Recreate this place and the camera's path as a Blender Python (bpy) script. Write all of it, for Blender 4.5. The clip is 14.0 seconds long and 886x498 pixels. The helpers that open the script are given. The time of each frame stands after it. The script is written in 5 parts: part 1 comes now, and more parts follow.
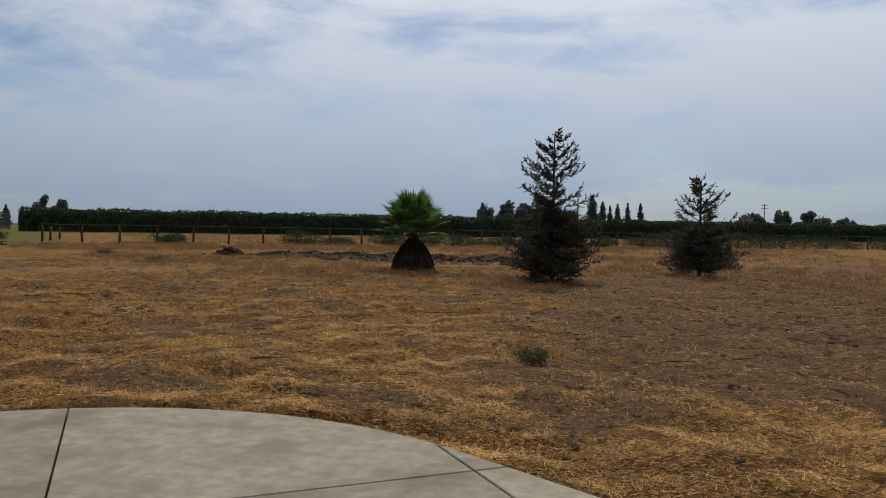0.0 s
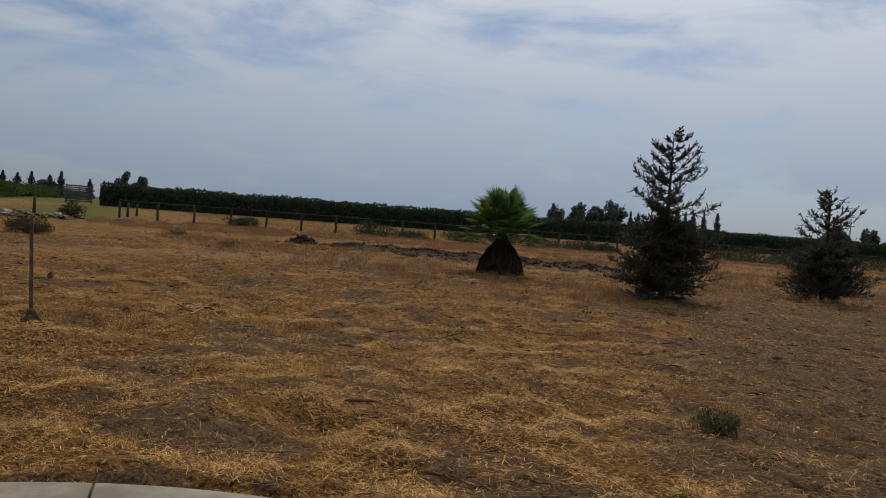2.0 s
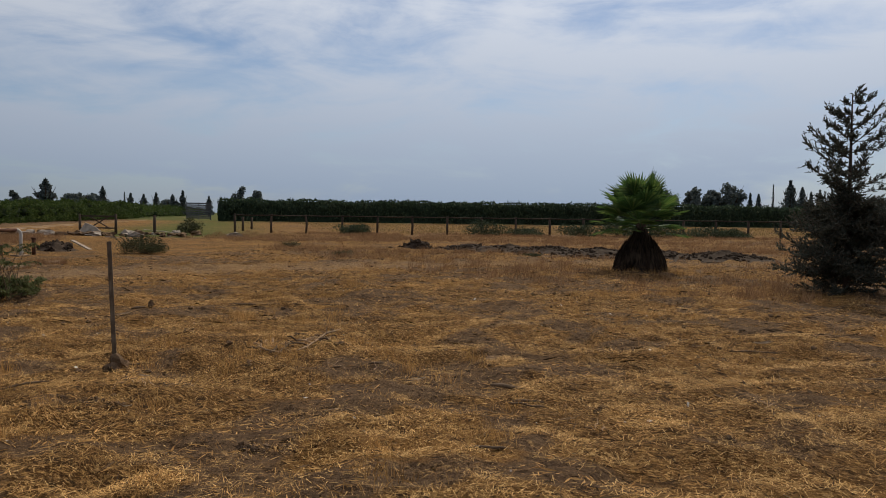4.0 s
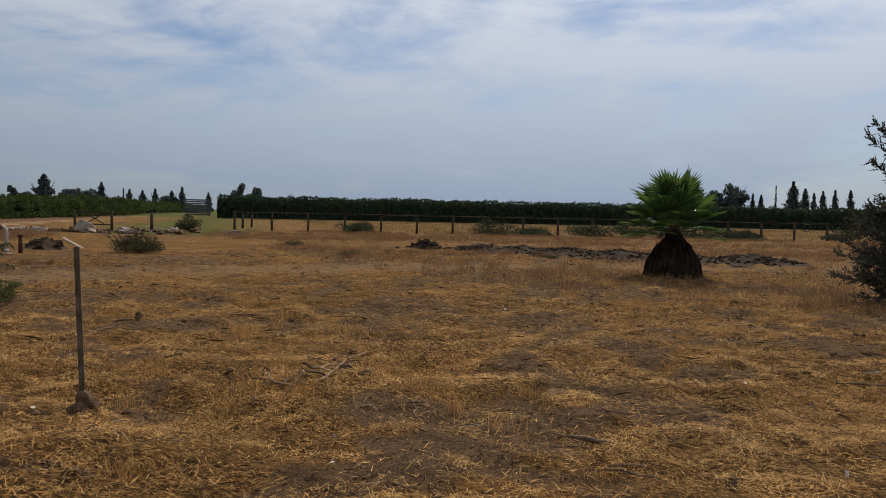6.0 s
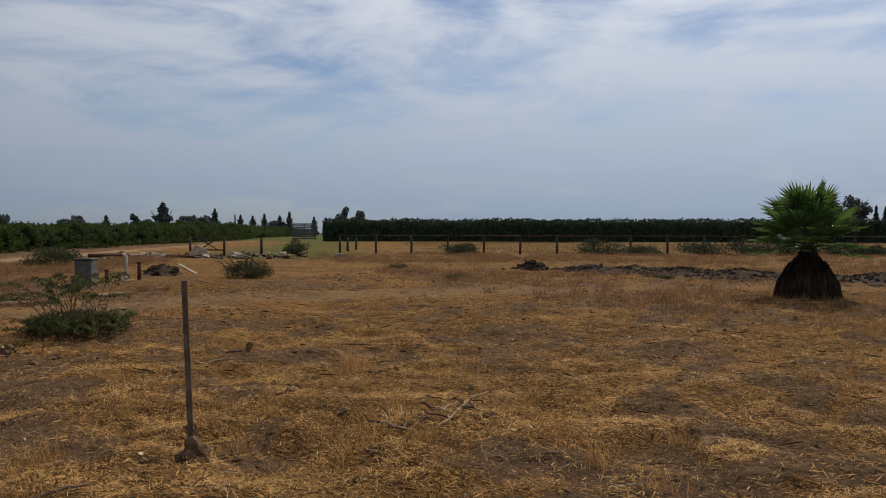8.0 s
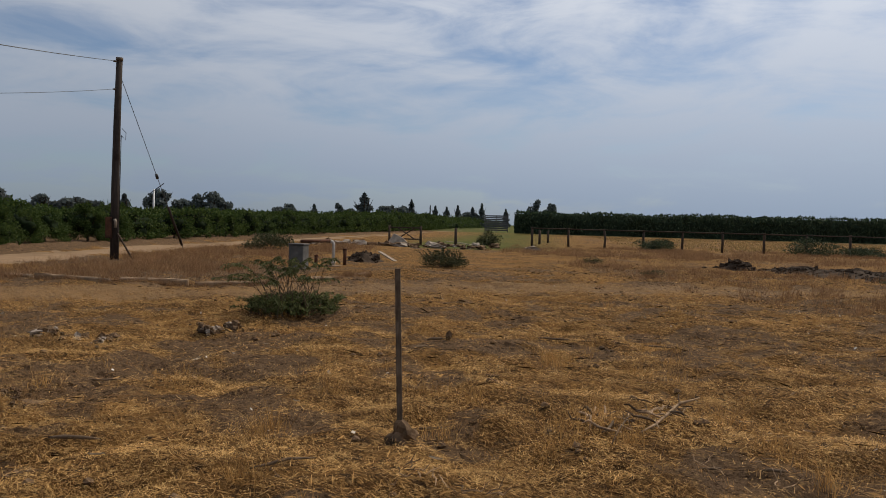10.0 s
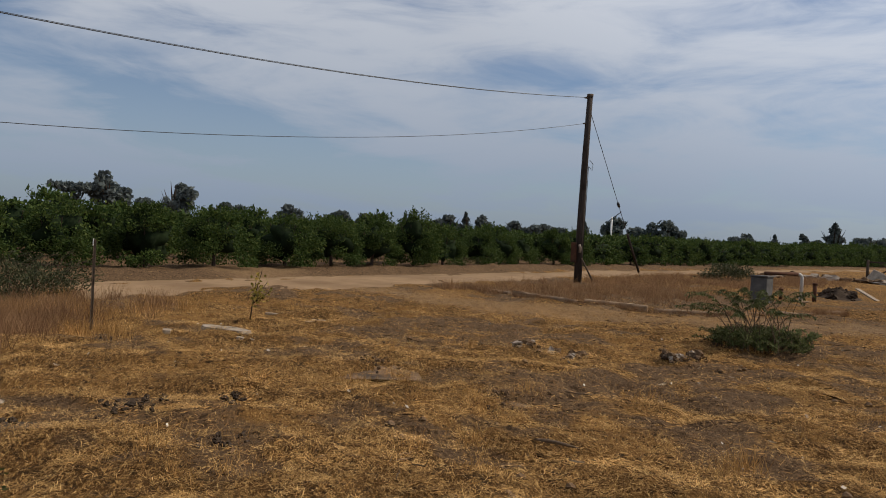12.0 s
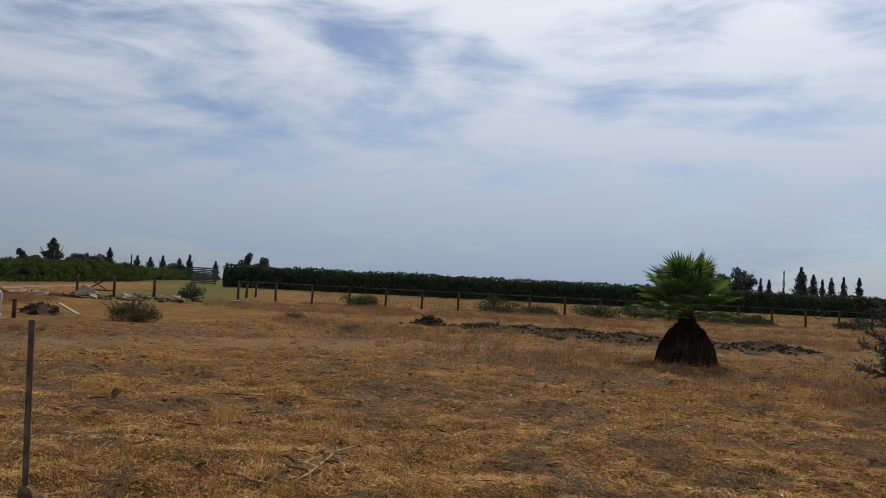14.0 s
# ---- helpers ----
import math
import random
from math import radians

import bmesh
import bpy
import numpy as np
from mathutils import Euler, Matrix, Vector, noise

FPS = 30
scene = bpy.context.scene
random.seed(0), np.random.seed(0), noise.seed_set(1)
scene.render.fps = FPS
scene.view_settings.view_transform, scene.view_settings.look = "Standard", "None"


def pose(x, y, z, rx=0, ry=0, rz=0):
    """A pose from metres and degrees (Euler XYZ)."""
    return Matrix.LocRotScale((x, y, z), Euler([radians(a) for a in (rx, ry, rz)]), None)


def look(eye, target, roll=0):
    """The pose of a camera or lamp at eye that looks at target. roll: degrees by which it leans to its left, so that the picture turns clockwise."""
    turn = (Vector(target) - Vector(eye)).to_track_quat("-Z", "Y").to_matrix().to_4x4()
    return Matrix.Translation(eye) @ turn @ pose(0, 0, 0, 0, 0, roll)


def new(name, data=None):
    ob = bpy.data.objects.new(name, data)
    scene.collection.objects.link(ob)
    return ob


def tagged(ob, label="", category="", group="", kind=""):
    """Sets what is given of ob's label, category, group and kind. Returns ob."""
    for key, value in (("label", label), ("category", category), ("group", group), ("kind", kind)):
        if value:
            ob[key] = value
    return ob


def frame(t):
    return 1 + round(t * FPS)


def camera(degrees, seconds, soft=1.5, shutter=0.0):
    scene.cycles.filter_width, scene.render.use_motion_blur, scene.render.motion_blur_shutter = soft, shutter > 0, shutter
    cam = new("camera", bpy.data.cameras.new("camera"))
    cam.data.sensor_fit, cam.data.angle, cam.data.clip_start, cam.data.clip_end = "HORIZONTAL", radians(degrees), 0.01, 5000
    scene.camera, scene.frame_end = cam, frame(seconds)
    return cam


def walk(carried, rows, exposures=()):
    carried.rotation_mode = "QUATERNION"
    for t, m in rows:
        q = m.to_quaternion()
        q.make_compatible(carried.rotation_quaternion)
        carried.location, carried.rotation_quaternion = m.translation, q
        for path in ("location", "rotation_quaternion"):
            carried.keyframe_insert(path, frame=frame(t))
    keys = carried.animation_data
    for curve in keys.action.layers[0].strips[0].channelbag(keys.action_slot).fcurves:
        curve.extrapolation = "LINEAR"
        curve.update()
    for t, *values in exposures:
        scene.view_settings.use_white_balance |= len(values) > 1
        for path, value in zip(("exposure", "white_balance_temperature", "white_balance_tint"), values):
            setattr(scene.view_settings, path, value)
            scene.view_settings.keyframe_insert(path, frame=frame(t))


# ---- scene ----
cam = camera(59.2, 14.0, soft=0.95)
PATH = [
    (0, (1.611, 0.76, 1.481), (1.024, 2.671, 1.431), 0.9),
    (0.5, (1.23, 1.281, 1.501), (0.454, 3.125, 1.516), 0.6),
    (1, (0.864, 1.745, 1.517), (0.033, 3.564, 1.532), 1.5),
    (1.5, (0.555, 2.142, 1.562), (-0.399, 3.9, 1.569), 1.2),
    (2, (0.19, 2.577, 1.554), (-0.554, 4.432, 1.487), 4.3),
    (2.5, (-0.191, 3.051, 1.535), (-1.168, 4.796, 1.576), 1.3),
    (2.7, (-0.342, 3.3, 1.537), (-1.377, 5.012, 1.563), 1.1),
    (4.8, (-1.806, 4.93, 1.565), (-2.772, 6.678, 1.45), 0.8),
    (5, (-1.95, 5.084, 1.548), (-2.96, 6.807, 1.449), 0.9),
    (5.5, (-2.202, 5.405, 1.565), (-3.224, 7.121, 1.457), 1.3),
    (6, (-2.492, 5.625, 1.569), (-3.482, 7.36, 1.48), 1.2),
    (6.5, (-2.752, 5.888, 1.567), (-3.792, 7.595, 1.503), 0.3),
    (7, (-2.906, 6.089, 1.588), (-3.99, 7.768, 1.529), -0.1),
    (9.5, (-3.196, 6.1, 1.61), (-4.668, 7.453, 1.572), 1.3),
    (10, (-3.234, 6.069, 1.605), (-4.787, 7.327, 1.539), 1.5),
    (10.5, (-3.232, 6.064, 1.604), (-4.833, 7.26, 1.52), 1.5),
    (11, (-3.199, 6.003, 1.595), (-4.915, 7.028, 1.519), 2.0),
    (11.5, (-3.295, 5.958, 1.583), (-5.187, 6.605, 1.531), 2.4),
    (12, (-3.307, 5.884, 1.574), (-5.294, 6.115, 1.536), 3.0),
    (12.5, (-3.296, 5.844, 1.572), (-5.295, 5.788, 1.561), 4.1),
    (13, (-3.274, 5.892, 1.592), (-5.261, 6.105, 1.663), 4.6),
    (13.5, (-3.108, 6.076, 1.611), (-4.791, 7.149, 1.745), 3.9),
    (14, (-2.799, 6.21, 1.612), (-3.809, 7.934, 1.715), 2.9),
]
EXPOSURES = [(0, -0.34), (0.5, -0.34), (1.0, -0.37), (1.5, -0.52), (2.0, -0.52), (2.5, -0.44), (5.0, -0.32), (7.0, -0.32),
             (9.5, -0.43), (10.0, -0.33), (10.5, -0.21), (11.0, -0.17), (11.5, -0.24), (12.0, -0.25), (12.5, -0.13), (13.0, -0.14), (13.5, -0.21), (14.0, -0.3)]
walk(cam, [(t, look(eye, target, roll)) for t, eye, target, roll in PATH], EXPOSURES)

# ---- light ----
SUN_AZ, SUN_EL = -7.0, 45.0          # degrees clockwise from +y, degrees up
world = bpy.data.worlds.new("sky")
scene.world = world
world.use_nodes = True


def links(tree):
    """Short hands for a node tree: make a node, join sockets."""
    def make(kind, **values):
        n = tree.nodes.new(kind)
        for key, v in values.items():
            if key in n.inputs:
                n.inputs[key].default_value = v
        return n
    return make, tree.links.new


def sky_nodes():
    t = world.node_tree
    t.nodes.clear()
    make, join = links(t)
    out = make("ShaderNodeOutputWorld")
    sky = make("ShaderNodeTexSky")
    sky.sky_type = "NISHITA"
    sky.sun_disc = False
    sky.sun_elevation, sky.sun_rotation = radians(SUN_EL), radians(SUN_AZ)
    sky.air_density, sky.dust_density, sky.ozone_density = 1.0, 0.7, 2.5
    clear = make("ShaderNodeBackground", Strength=0.08)
    deep = make("ShaderNodeMix")
    deep.data_type, deep.blend_type = "RGBA", "MULTIPLY"
    deep.inputs["Factor"].default_value = 1.0
    deep.inputs["B"].default_value = (0.9, 0.98, 1.1, 1)
    join(sky.outputs[0], deep.inputs["A"])
    join(deep.outputs["Result"], clear.inputs["Color"])
    # thin high cloud on a flat layer above the land
    co = make("ShaderNodeTexCoord")
    sep = make("ShaderNodeSeparateXYZ")
    join(co.outputs["Generated"], sep.inputs[0])
    mp = make("ShaderNodeMapping")
    mp.inputs["Rotation"].default_value = (radians(7), radians(-9), radians(35))
    mp.inputs["Scale"].default_value = (1.5, 1.15, 5.2)
    mp.inputs["Location"].default_value = (0.4, 1.7, 0.35)
    join(co.outputs["Generated"], mp.inputs[0])
    big = make("ShaderNodeTexNoise", Scale=1.15, Detail=8.0, Roughness=0.52, Distortion=0.8)
    join(mp.outputs[0], big.inputs["Vector"])
    fine = make("ShaderNodeTexNoise", Scale=4.0, Detail=7.0, Roughness=0.6, Distortion=0.6)
    join(mp.outputs[0], fine.inputs["Vector"])
    both = make("ShaderNodeMix")
    both.inputs[0].default_value = 0.34
    join(big.outputs["Fac"], both.inputs[2])
    join(fine.outputs["Fac"], both.inputs[3])
    ramp = make("ShaderNodeValToRGB")
    ramp.color_ramp.interpolation = "EASE"
    ramp.color_ramp.elements[0].position, ramp.color_ramp.elements[1].position = 0.37, 0.55
    ramp.color_ramp.elements[0].color = (0.1, 0.1, 0.1, 1)
    ramp.color_ramp.elements[1].color = (0.97, 0.97, 0.97, 1)
    join(both.outputs[0], ramp.inputs[0])
    # cloud is greyer where it is low over the land
    rise = make("ShaderNodeMapRange")
    rise.inputs["From Min"].default_value, rise.inputs["From Max"].default_value = 0.0, 0.34
    join(sep.outputs["Z"], rise.inputs["Value"])
    tint = make("ShaderNodeMix")
    tint.data_type = "RGBA"
    tint.inputs["A"].default_value = (0.265, 0.34, 0.46, 1)
    tint.inputs["B"].default_value = (0.697, 0.728, 0.795, 1)
    join(rise.outputs[0], tint.inputs["Factor"])
    cloud = make("ShaderNodeBackground", Strength=1.0)
    # thin cloud is brighter towards the sun behind it
    az, el = radians(SUN_AZ), radians(SUN_EL)
    dot = make("ShaderNodeVectorMath")
    dot.operation = "DOT_PRODUCT"
    dot.inputs[1].default_value = (math.sin(az) * math.cos(el), math.cos(az) * math.cos(el), math.sin(el))
    join(co.outputs["Generated"], dot.inputs[0])
    near = make("ShaderNodeMapRange")
    near.inputs["From Min"].default_value, near.inputs["From Max"].default_value = 0.35, 1.0
    near.inputs["To Min"].default_value, near.inputs["To Max"].default_value = 0.98, 1.5
    join(dot.outputs["Value"], near.inputs["Value"])
    join(near.outputs[0], cloud.inputs["Strength"])
    join(tint.outputs["Result"], cloud.inputs["Color"])
    cover = make("ShaderNodeMapRange")
    cover.inputs["From Min"].default_value, cover.inputs["From Max"].default_value = 0.0, 0.22
    cover.inputs["To Min"].default_value, cover.inputs["To Max"].default_value = 0.75, 0.0
    join(sep.outputs["Z"], cover.inputs["Value"])
    most = make("ShaderNodeMath")
    most.operation = "MAXIMUM"
    join(ramp.outputs[0], most.inputs[0])
    join(cover.outputs[0], most.inputs[1])
    mix = make("ShaderNodeMixShader")
    join(most.outputs[0], mix.inputs[0])
    join(clear.outputs[0], mix.inputs[1])
    join(cloud.outputs[0], mix.inputs[2])
    join(mix.outputs[0], out.inputs["Surface"])


sky_nodes()
sun = new("sun", bpy.data.lights.new("sun", "SUN"))
sun.data.energy, sun.data.angle, sun.data.color = 4.2, radians(1.5), (1.0, 0.89, 0.72)
a, e = radians(SUN_AZ), radians(SUN_EL)
sun.matrix_world = look((0, 0, 30), (-30 * math.sin(a) * math.cos(e), -30 * math.cos(a) * math.cos(e), 30 - 30 * math.sin(e)))

# ---- materials ----
def blend(make, join, fac, c1, c2):
    m = make("ShaderNodeMix")
    m.data_type = "RGBA"
    for key, c in (("A", c1), ("B", c2)):
        if isinstance(c, tuple):
            m.inputs[key].default_value = (*c, 1)
        else:
            join(c, m.inputs[key])
    join(fac, m.inputs["Factor"])
    return m.outputs["Result"]


def ramp_of(make, join, value, lo, hi):
    r = make("ShaderNodeMapRange")
    r.inputs["From Min"].default_value, r.inputs["From Max"].default_value = lo, hi
    join(value, r.inputs["Value"])
    return r.outputs[0]


def material(name, c1, c2, scale=8.0, rough=0.8, bump=0.3, stain=None, metal=0.0, stretch=(1, 1, 1)):
    """Two colours mixed by grain, a third by large stains, with relief."""
    m = bpy.data.materials.new(name)
    m.use_nodes = True
    t = m.node_tree
    make, join = links(t)
    b = t.nodes["Principled BSDF"]
    b.inputs["Roughness"].default_value, b.inputs["Metallic"].default_value = rough, metal
    b.inputs["Specular IOR Level"].default_value = 0.5 if rough < 0.7 else 0.06
    co = make("ShaderNodeTexCoord")
    mp = make("ShaderNodeMapping")
    mp.inputs["Scale"].default_value = stretch
    join(co.outputs["Object"], mp.inputs[0])
    g = make("ShaderNodeTexNoise", Scale=scale, Detail=8.0, Roughness=0.65)
    join(mp.outputs[0], g.inputs["Vector"])
    col = blend(make, join, ramp_of(make, join, g.outputs["Fac"], 0.32, 0.68), c1, c2)
    if stain:
        s = make("ShaderNodeTexNoise", Scale=scale * 0.17, Detail=4.0, Roughness=0.6)
        join(co.outputs["Object"], s.inputs["Vector"])
        col = blend(make, join, ramp_of(make, join, s.outputs["Fac"], 0.48, 0.68), col, stain)
    info = make("ShaderNodeObjectInfo")
    hsv = make("ShaderNodeHueSaturation")
    v = make("ShaderNodeMapRange")
    v.inputs["To Min"].default_value, v.inputs["To Max"].default_value = 0.85, 1.15
    join(info.outputs["Random"], v.inputs["Value"])
    join(v.outputs[0], hsv.inputs["Value"])
    join(col, hsv.inputs["Color"])
    join(hsv.outputs[0], b.inputs["Base Color"])
    if bump:
        bp = make("ShaderNodeBump", Strength=bump, Distance=0.02)
        join(g.outputs["Fac"], bp.inputs["Height"])
        join(bp.outputs[0], b.inputs["Normal"])
    return m


def leafy(name, c1, c2, c3, rough=0.55, glow=0.35):
    """Leaves or blades: each has its own shade; some light comes through."""
    m = bpy.data.materials.new(name)
    m.use_nodes = True
    t = m.node_tree
    make, join = links(t)
    b, out = t.nodes["Principled BSDF"], t.nodes["Material Output"]
    b.inputs["Roughness"].default_value = rough
    b.inputs["Specular IOR Level"].default_value = 0.3 if rough < 0.6 else 0.06
    geo = make("ShaderNodeNewGeometry")
    r = make("ShaderNodeValToRGB")
    r.color_ramp.elements[0].color, r.color_ramp.elements[1].color = (*c1, 1), (*c3, 1)
    mid = r.color_ramp.elements.new(0.5)
    mid.color = (*c2, 1)
    join(geo.outputs["Random Per Island"], r.inputs[0])
    co = make("ShaderNodeTexCoord")
    n = make("ShaderNodeTexNoise", Scale=1.3, Detail=3.0)
    join(co.outputs["Object"], n.inputs["Vector"])
    hsv = make("ShaderNodeHueSaturation")
    v = make("ShaderNodeMapRange")
    v.inputs["From Min"].default_value, v.inputs["From Max"].default_value = 0.3, 0.7
    v.inputs["To Min"].default_value, v.inputs["To Max"].default_value = 0.7, 1.3
    join(n.outputs["Fac"], v.inputs["Value"])
    join(v.outputs[0], hsv.inputs["Value"])
    join(r.outputs[0], hsv.inputs["Color"])
    join(hsv.outputs[0], b.inputs["Base Color"])
    if glow:
        tr = make("ShaderNodeBsdfTranslucent")
        join(hsv.outputs[0], tr.inputs["Color"])
        mx = make("ShaderNodeMixShader")
        mx.inputs[0].default_value = glow
        join(b.outputs[0], mx.inputs[1])
        join(tr.outputs[0], mx.inputs[2])
        join(mx.outputs[0], out.inputs["Surface"])
    return m


def ground_material():
    m = bpy.data.materials.new("dry_ground")
    m.use_nodes = True
    t = m.node_tree
    make, join = links(t)
    b = t.nodes["Principled BSDF"]
    b.inputs["Roughness"].default_value = 0.95
    b.inputs["Specular IOR Level"].default_value = 0.03
    zone = make("ShaderNodeVertexColor")
    zone.layer_name = "zone"
    sep = make("ShaderNodeSeparateColor")
    join(zone.outputs["Color"], sep.inputs[0])
    co = make("ShaderNodeTexCoord")

    def noisy(scale, detail=8.0, rough=0.65, stretch=None, dist=0.0):
        n = make("ShaderNodeTexNoise", Scale=scale, Detail=detail, Roughness=rough, Distortion=dist)
        if stretch:
            mp = make("ShaderNodeMapping")
            mp.inputs["Rotation"].default_value = (0, 0, radians(30))
            mp.inputs["Scale"].default_value = stretch
            join(co.outputs["Object"], mp.inputs[0])
            join(mp.outputs[0], n.inputs["Vector"])
        else:
            join(co.outputs["Object"], n.inputs["Vector"])
        return n.outputs["Fac"]
    grain, mid, broad = noisy(34.0, 6.0), noisy(4.2, 10.0, 0.78), noisy(0.42, 6.0, 0.62)
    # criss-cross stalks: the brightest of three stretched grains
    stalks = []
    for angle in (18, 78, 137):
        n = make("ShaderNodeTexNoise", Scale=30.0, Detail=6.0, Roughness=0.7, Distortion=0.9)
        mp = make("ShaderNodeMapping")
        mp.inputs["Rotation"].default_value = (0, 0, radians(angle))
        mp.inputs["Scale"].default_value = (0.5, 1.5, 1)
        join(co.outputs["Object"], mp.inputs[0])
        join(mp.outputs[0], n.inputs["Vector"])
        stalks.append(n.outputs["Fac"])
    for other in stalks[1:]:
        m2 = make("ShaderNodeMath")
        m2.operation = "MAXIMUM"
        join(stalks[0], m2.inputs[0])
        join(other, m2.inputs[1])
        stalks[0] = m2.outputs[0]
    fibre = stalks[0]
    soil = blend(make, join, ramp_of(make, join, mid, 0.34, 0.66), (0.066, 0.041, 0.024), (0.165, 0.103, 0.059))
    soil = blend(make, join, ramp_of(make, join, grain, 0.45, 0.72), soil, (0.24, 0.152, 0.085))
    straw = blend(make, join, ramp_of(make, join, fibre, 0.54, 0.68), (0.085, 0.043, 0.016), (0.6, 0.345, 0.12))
    straw = blend(make, join, ramp_of(make, join, broad, 0.46, 0.75), straw, (0.29, 0.152, 0.05))
    # straw lies where the zone says so, broken up by both grains
    add = make("ShaderNodeMath")
    add.operation = "ADD"
    join(mid, add.inputs[0])
    join(sep.outputs["Red"], add.inputs[1])
    add2 = make("ShaderNodeMath")
    add2.operation = "MULTIPLY_ADD"
    join(broad, add2.inputs[0])
    add2.inputs[1].default_value = 0.5
    join(add.outputs[0], add2.inputs[2])
    cover = ramp_of(make, join, add2.outputs[0], 1.17, 1.4)
    col = blend(make, join, cover, soil, straw)
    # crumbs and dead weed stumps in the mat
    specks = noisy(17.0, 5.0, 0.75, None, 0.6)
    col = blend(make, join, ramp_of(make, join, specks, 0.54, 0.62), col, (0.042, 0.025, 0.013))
    # dark soil blotches that also paint in the hummocks' shaded streaks
    streaks = noisy(4.6, 4.0, 0.7, (1.0, 1.5, 1.0), 0.5)
    col = blend(make, join, ramp_of(make, join, streaks, 0.56, 0.66), col, (0.052, 0.031, 0.017))
    bleached = noisy(6.1, 4.0, 0.7, (1.0, 1.6, 1.0), 0.7)
    col = blend(make, join, ramp_of(make, join, bleached, 0.6, 0.72), col, (0.4, 0.245, 0.105))
    track = blend(make, join, ramp_of(make, join, mid, 0.3, 0.7), (0.18, 0.112, 0.06), (0.32, 0.205, 0.11))
    col = blend(make, join, sep.outputs["Blue"], col, track)
    green = blend(make, join, ramp_of(make, join, mid, 0.35, 0.65), (0.035, 0.06, 0.014), (0.09, 0.105, 0.03))
    col = blend(make, join, sep.outputs["Green"], col, green)
    join(col, b.inputs["Base Color"])
    h = make("ShaderNodeMath")
    h.operation = "MULTIPLY_ADD"
    join(fibre, h.inputs[0])
    h.inputs[1].default_value = 0.3
    join(mid, h.inputs[2])
    bp = make("ShaderNodeBump", Strength=1.0, Distance=0.1)
    join(h.outputs[0], bp.inputs["Height"])
    join(bp.outputs[0], b.inputs["Normal"])
    return m


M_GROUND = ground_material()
M_ROAD = material("pale_dirt", (0.24, 0.155, 0.088), (0.33, 0.22, 0.13), 1.6, 0.95, 0.5, (0.19, 0.12, 0.068))
M_CONCRETE = material("patio_concrete", (0.175, 0.16, 0.128), (0.265, 0.243, 0.198), 9.0, 0.85, 0.2, (0.15, 0.135, 0.105))
M_RUBBLE = material("broken_concrete", (0.2, 0.16, 0.125), (0.4, 0.34, 0.28), 4.0, 0.9, 0.6, (0.22, 0.18, 0.14))
M_FLAT = material("dirty_pale_concrete", (0.2, 0.155, 0.115), (0.38, 0.32, 0.255), 7.0, 0.92, 0.4, (0.15, 0.11, 0.075))
M_CURB = material("old_curb_concrete", (0.15, 0.1, 0.062), (0.3, 0.21, 0.135), 5.0, 0.92, 0.6, (0.17, 0.13, 0.1))
M_BOX = material("weathered_grey_box", (0.08, 0.077, 0.073), (0.14, 0.132, 0.124), 5.0, 0.8, 0.3, (0.055, 0.05, 0.045))
M_PVC = material("chalky_white_pipe", (0.4, 0.37, 0.33), (0.52, 0.48, 0.43), 9.0, 0.6, 0.1, (0.4, 0.34, 0.28))
M_RUST = material("rusty_iron", (0.06, 0.03, 0.02), (0.13, 0.06, 0.035), 24.0, 0.85, 0.5, (0.04, 0.025, 0.02), 0.2)
M_STEEL = material("dull_galvanised_steel", (0.075, 0.056, 0.04), (0.16, 0.122, 0.088), 30.0, 0.85, 0.3, (0.06, 0.04, 0.028), 0.0, (1, 1, 0.2))
M_WHITE = material("white_paint", (0.7, 0.69, 0.66), (0.8, 0.79, 0.77), 14.0, 0.6, 0.1)
M_POLE = material("creosoted_pole", (0.032, 0.026, 0.023), (0.078, 0.062, 0.054), 14.0, 0.85, 0.7, (0.035, 0.026, 0.022), 0.0, (3, 3, 0.12))
M_POST = material("weathered_fence_wood", (0.045, 0.032, 0.024), (0.1, 0.072, 0.052), 14.0, 0.9, 0.7, (0.05, 0.04, 0.034), 0.0, (3, 3, 0.15))
M_BOARD = material("grey_weathered_boards", (0.06, 0.062, 0.068), (0.105, 0.105, 0.11), 7.0, 0.9, 0.4, (0.12, 0.11, 0.105), 0.0, (0.3, 0.3, 3))
M_WIRE = material("black_cable", (0.012, 0.012, 0.013), (0.025, 0.025, 0.026), 30.0, 0.6, 0.0)
M_BARK = material("dark_bark", (0.045, 0.032, 0.024), (0.09, 0.065, 0.05), 22.0, 0.9, 0.8, (0.035, 0.026, 0.02), 0.0, (2, 2, 0.4))
M_CLOD = material("dark_clods", (0.03, 0.021, 0.015), (0.075, 0.052, 0.036), 11.0, 0.95, 0.9, (0.055, 0.038, 0.026))
M_ROCK = material("dusty_clods_and_rocks", (0.085, 0.052, 0.029), (0.2, 0.128, 0.075), 14.0, 0.95, 0.8, (0.06, 0.045, 0.034))
M_STICK = material("dead_sticks", (0.07, 0.045, 0.028), (0.2, 0.14, 0.09), 18.0, 0.9, 0.4, (0.06, 0.045, 0.035))
M_TWIG = material("pale_dead_twigs", (0.24, 0.15, 0.085), (0.56, 0.39, 0.24), 25.0, 0.9, 0.4, (0.09, 0.06, 0.04))
M_SCRAP = material("bleached_bark", (0.36, 0.28, 0.2), (0.62, 0.52, 0.41), 22.0, 0.85, 0.3, (0.25, 0.18, 0.12))
M_SKIRT = leafy("dead_palm_thatch", (0.022, 0.016, 0.012), (0.04, 0.028, 0.02), (0.065, 0.045, 0.03), 0.9, 0.0)
M_PALM = leafy("palm_fan_leaf", (0.036, 0.075, 0.02), (0.062, 0.115, 0.028), (0.12, 0.165, 0.042), 0.42, 0.5)
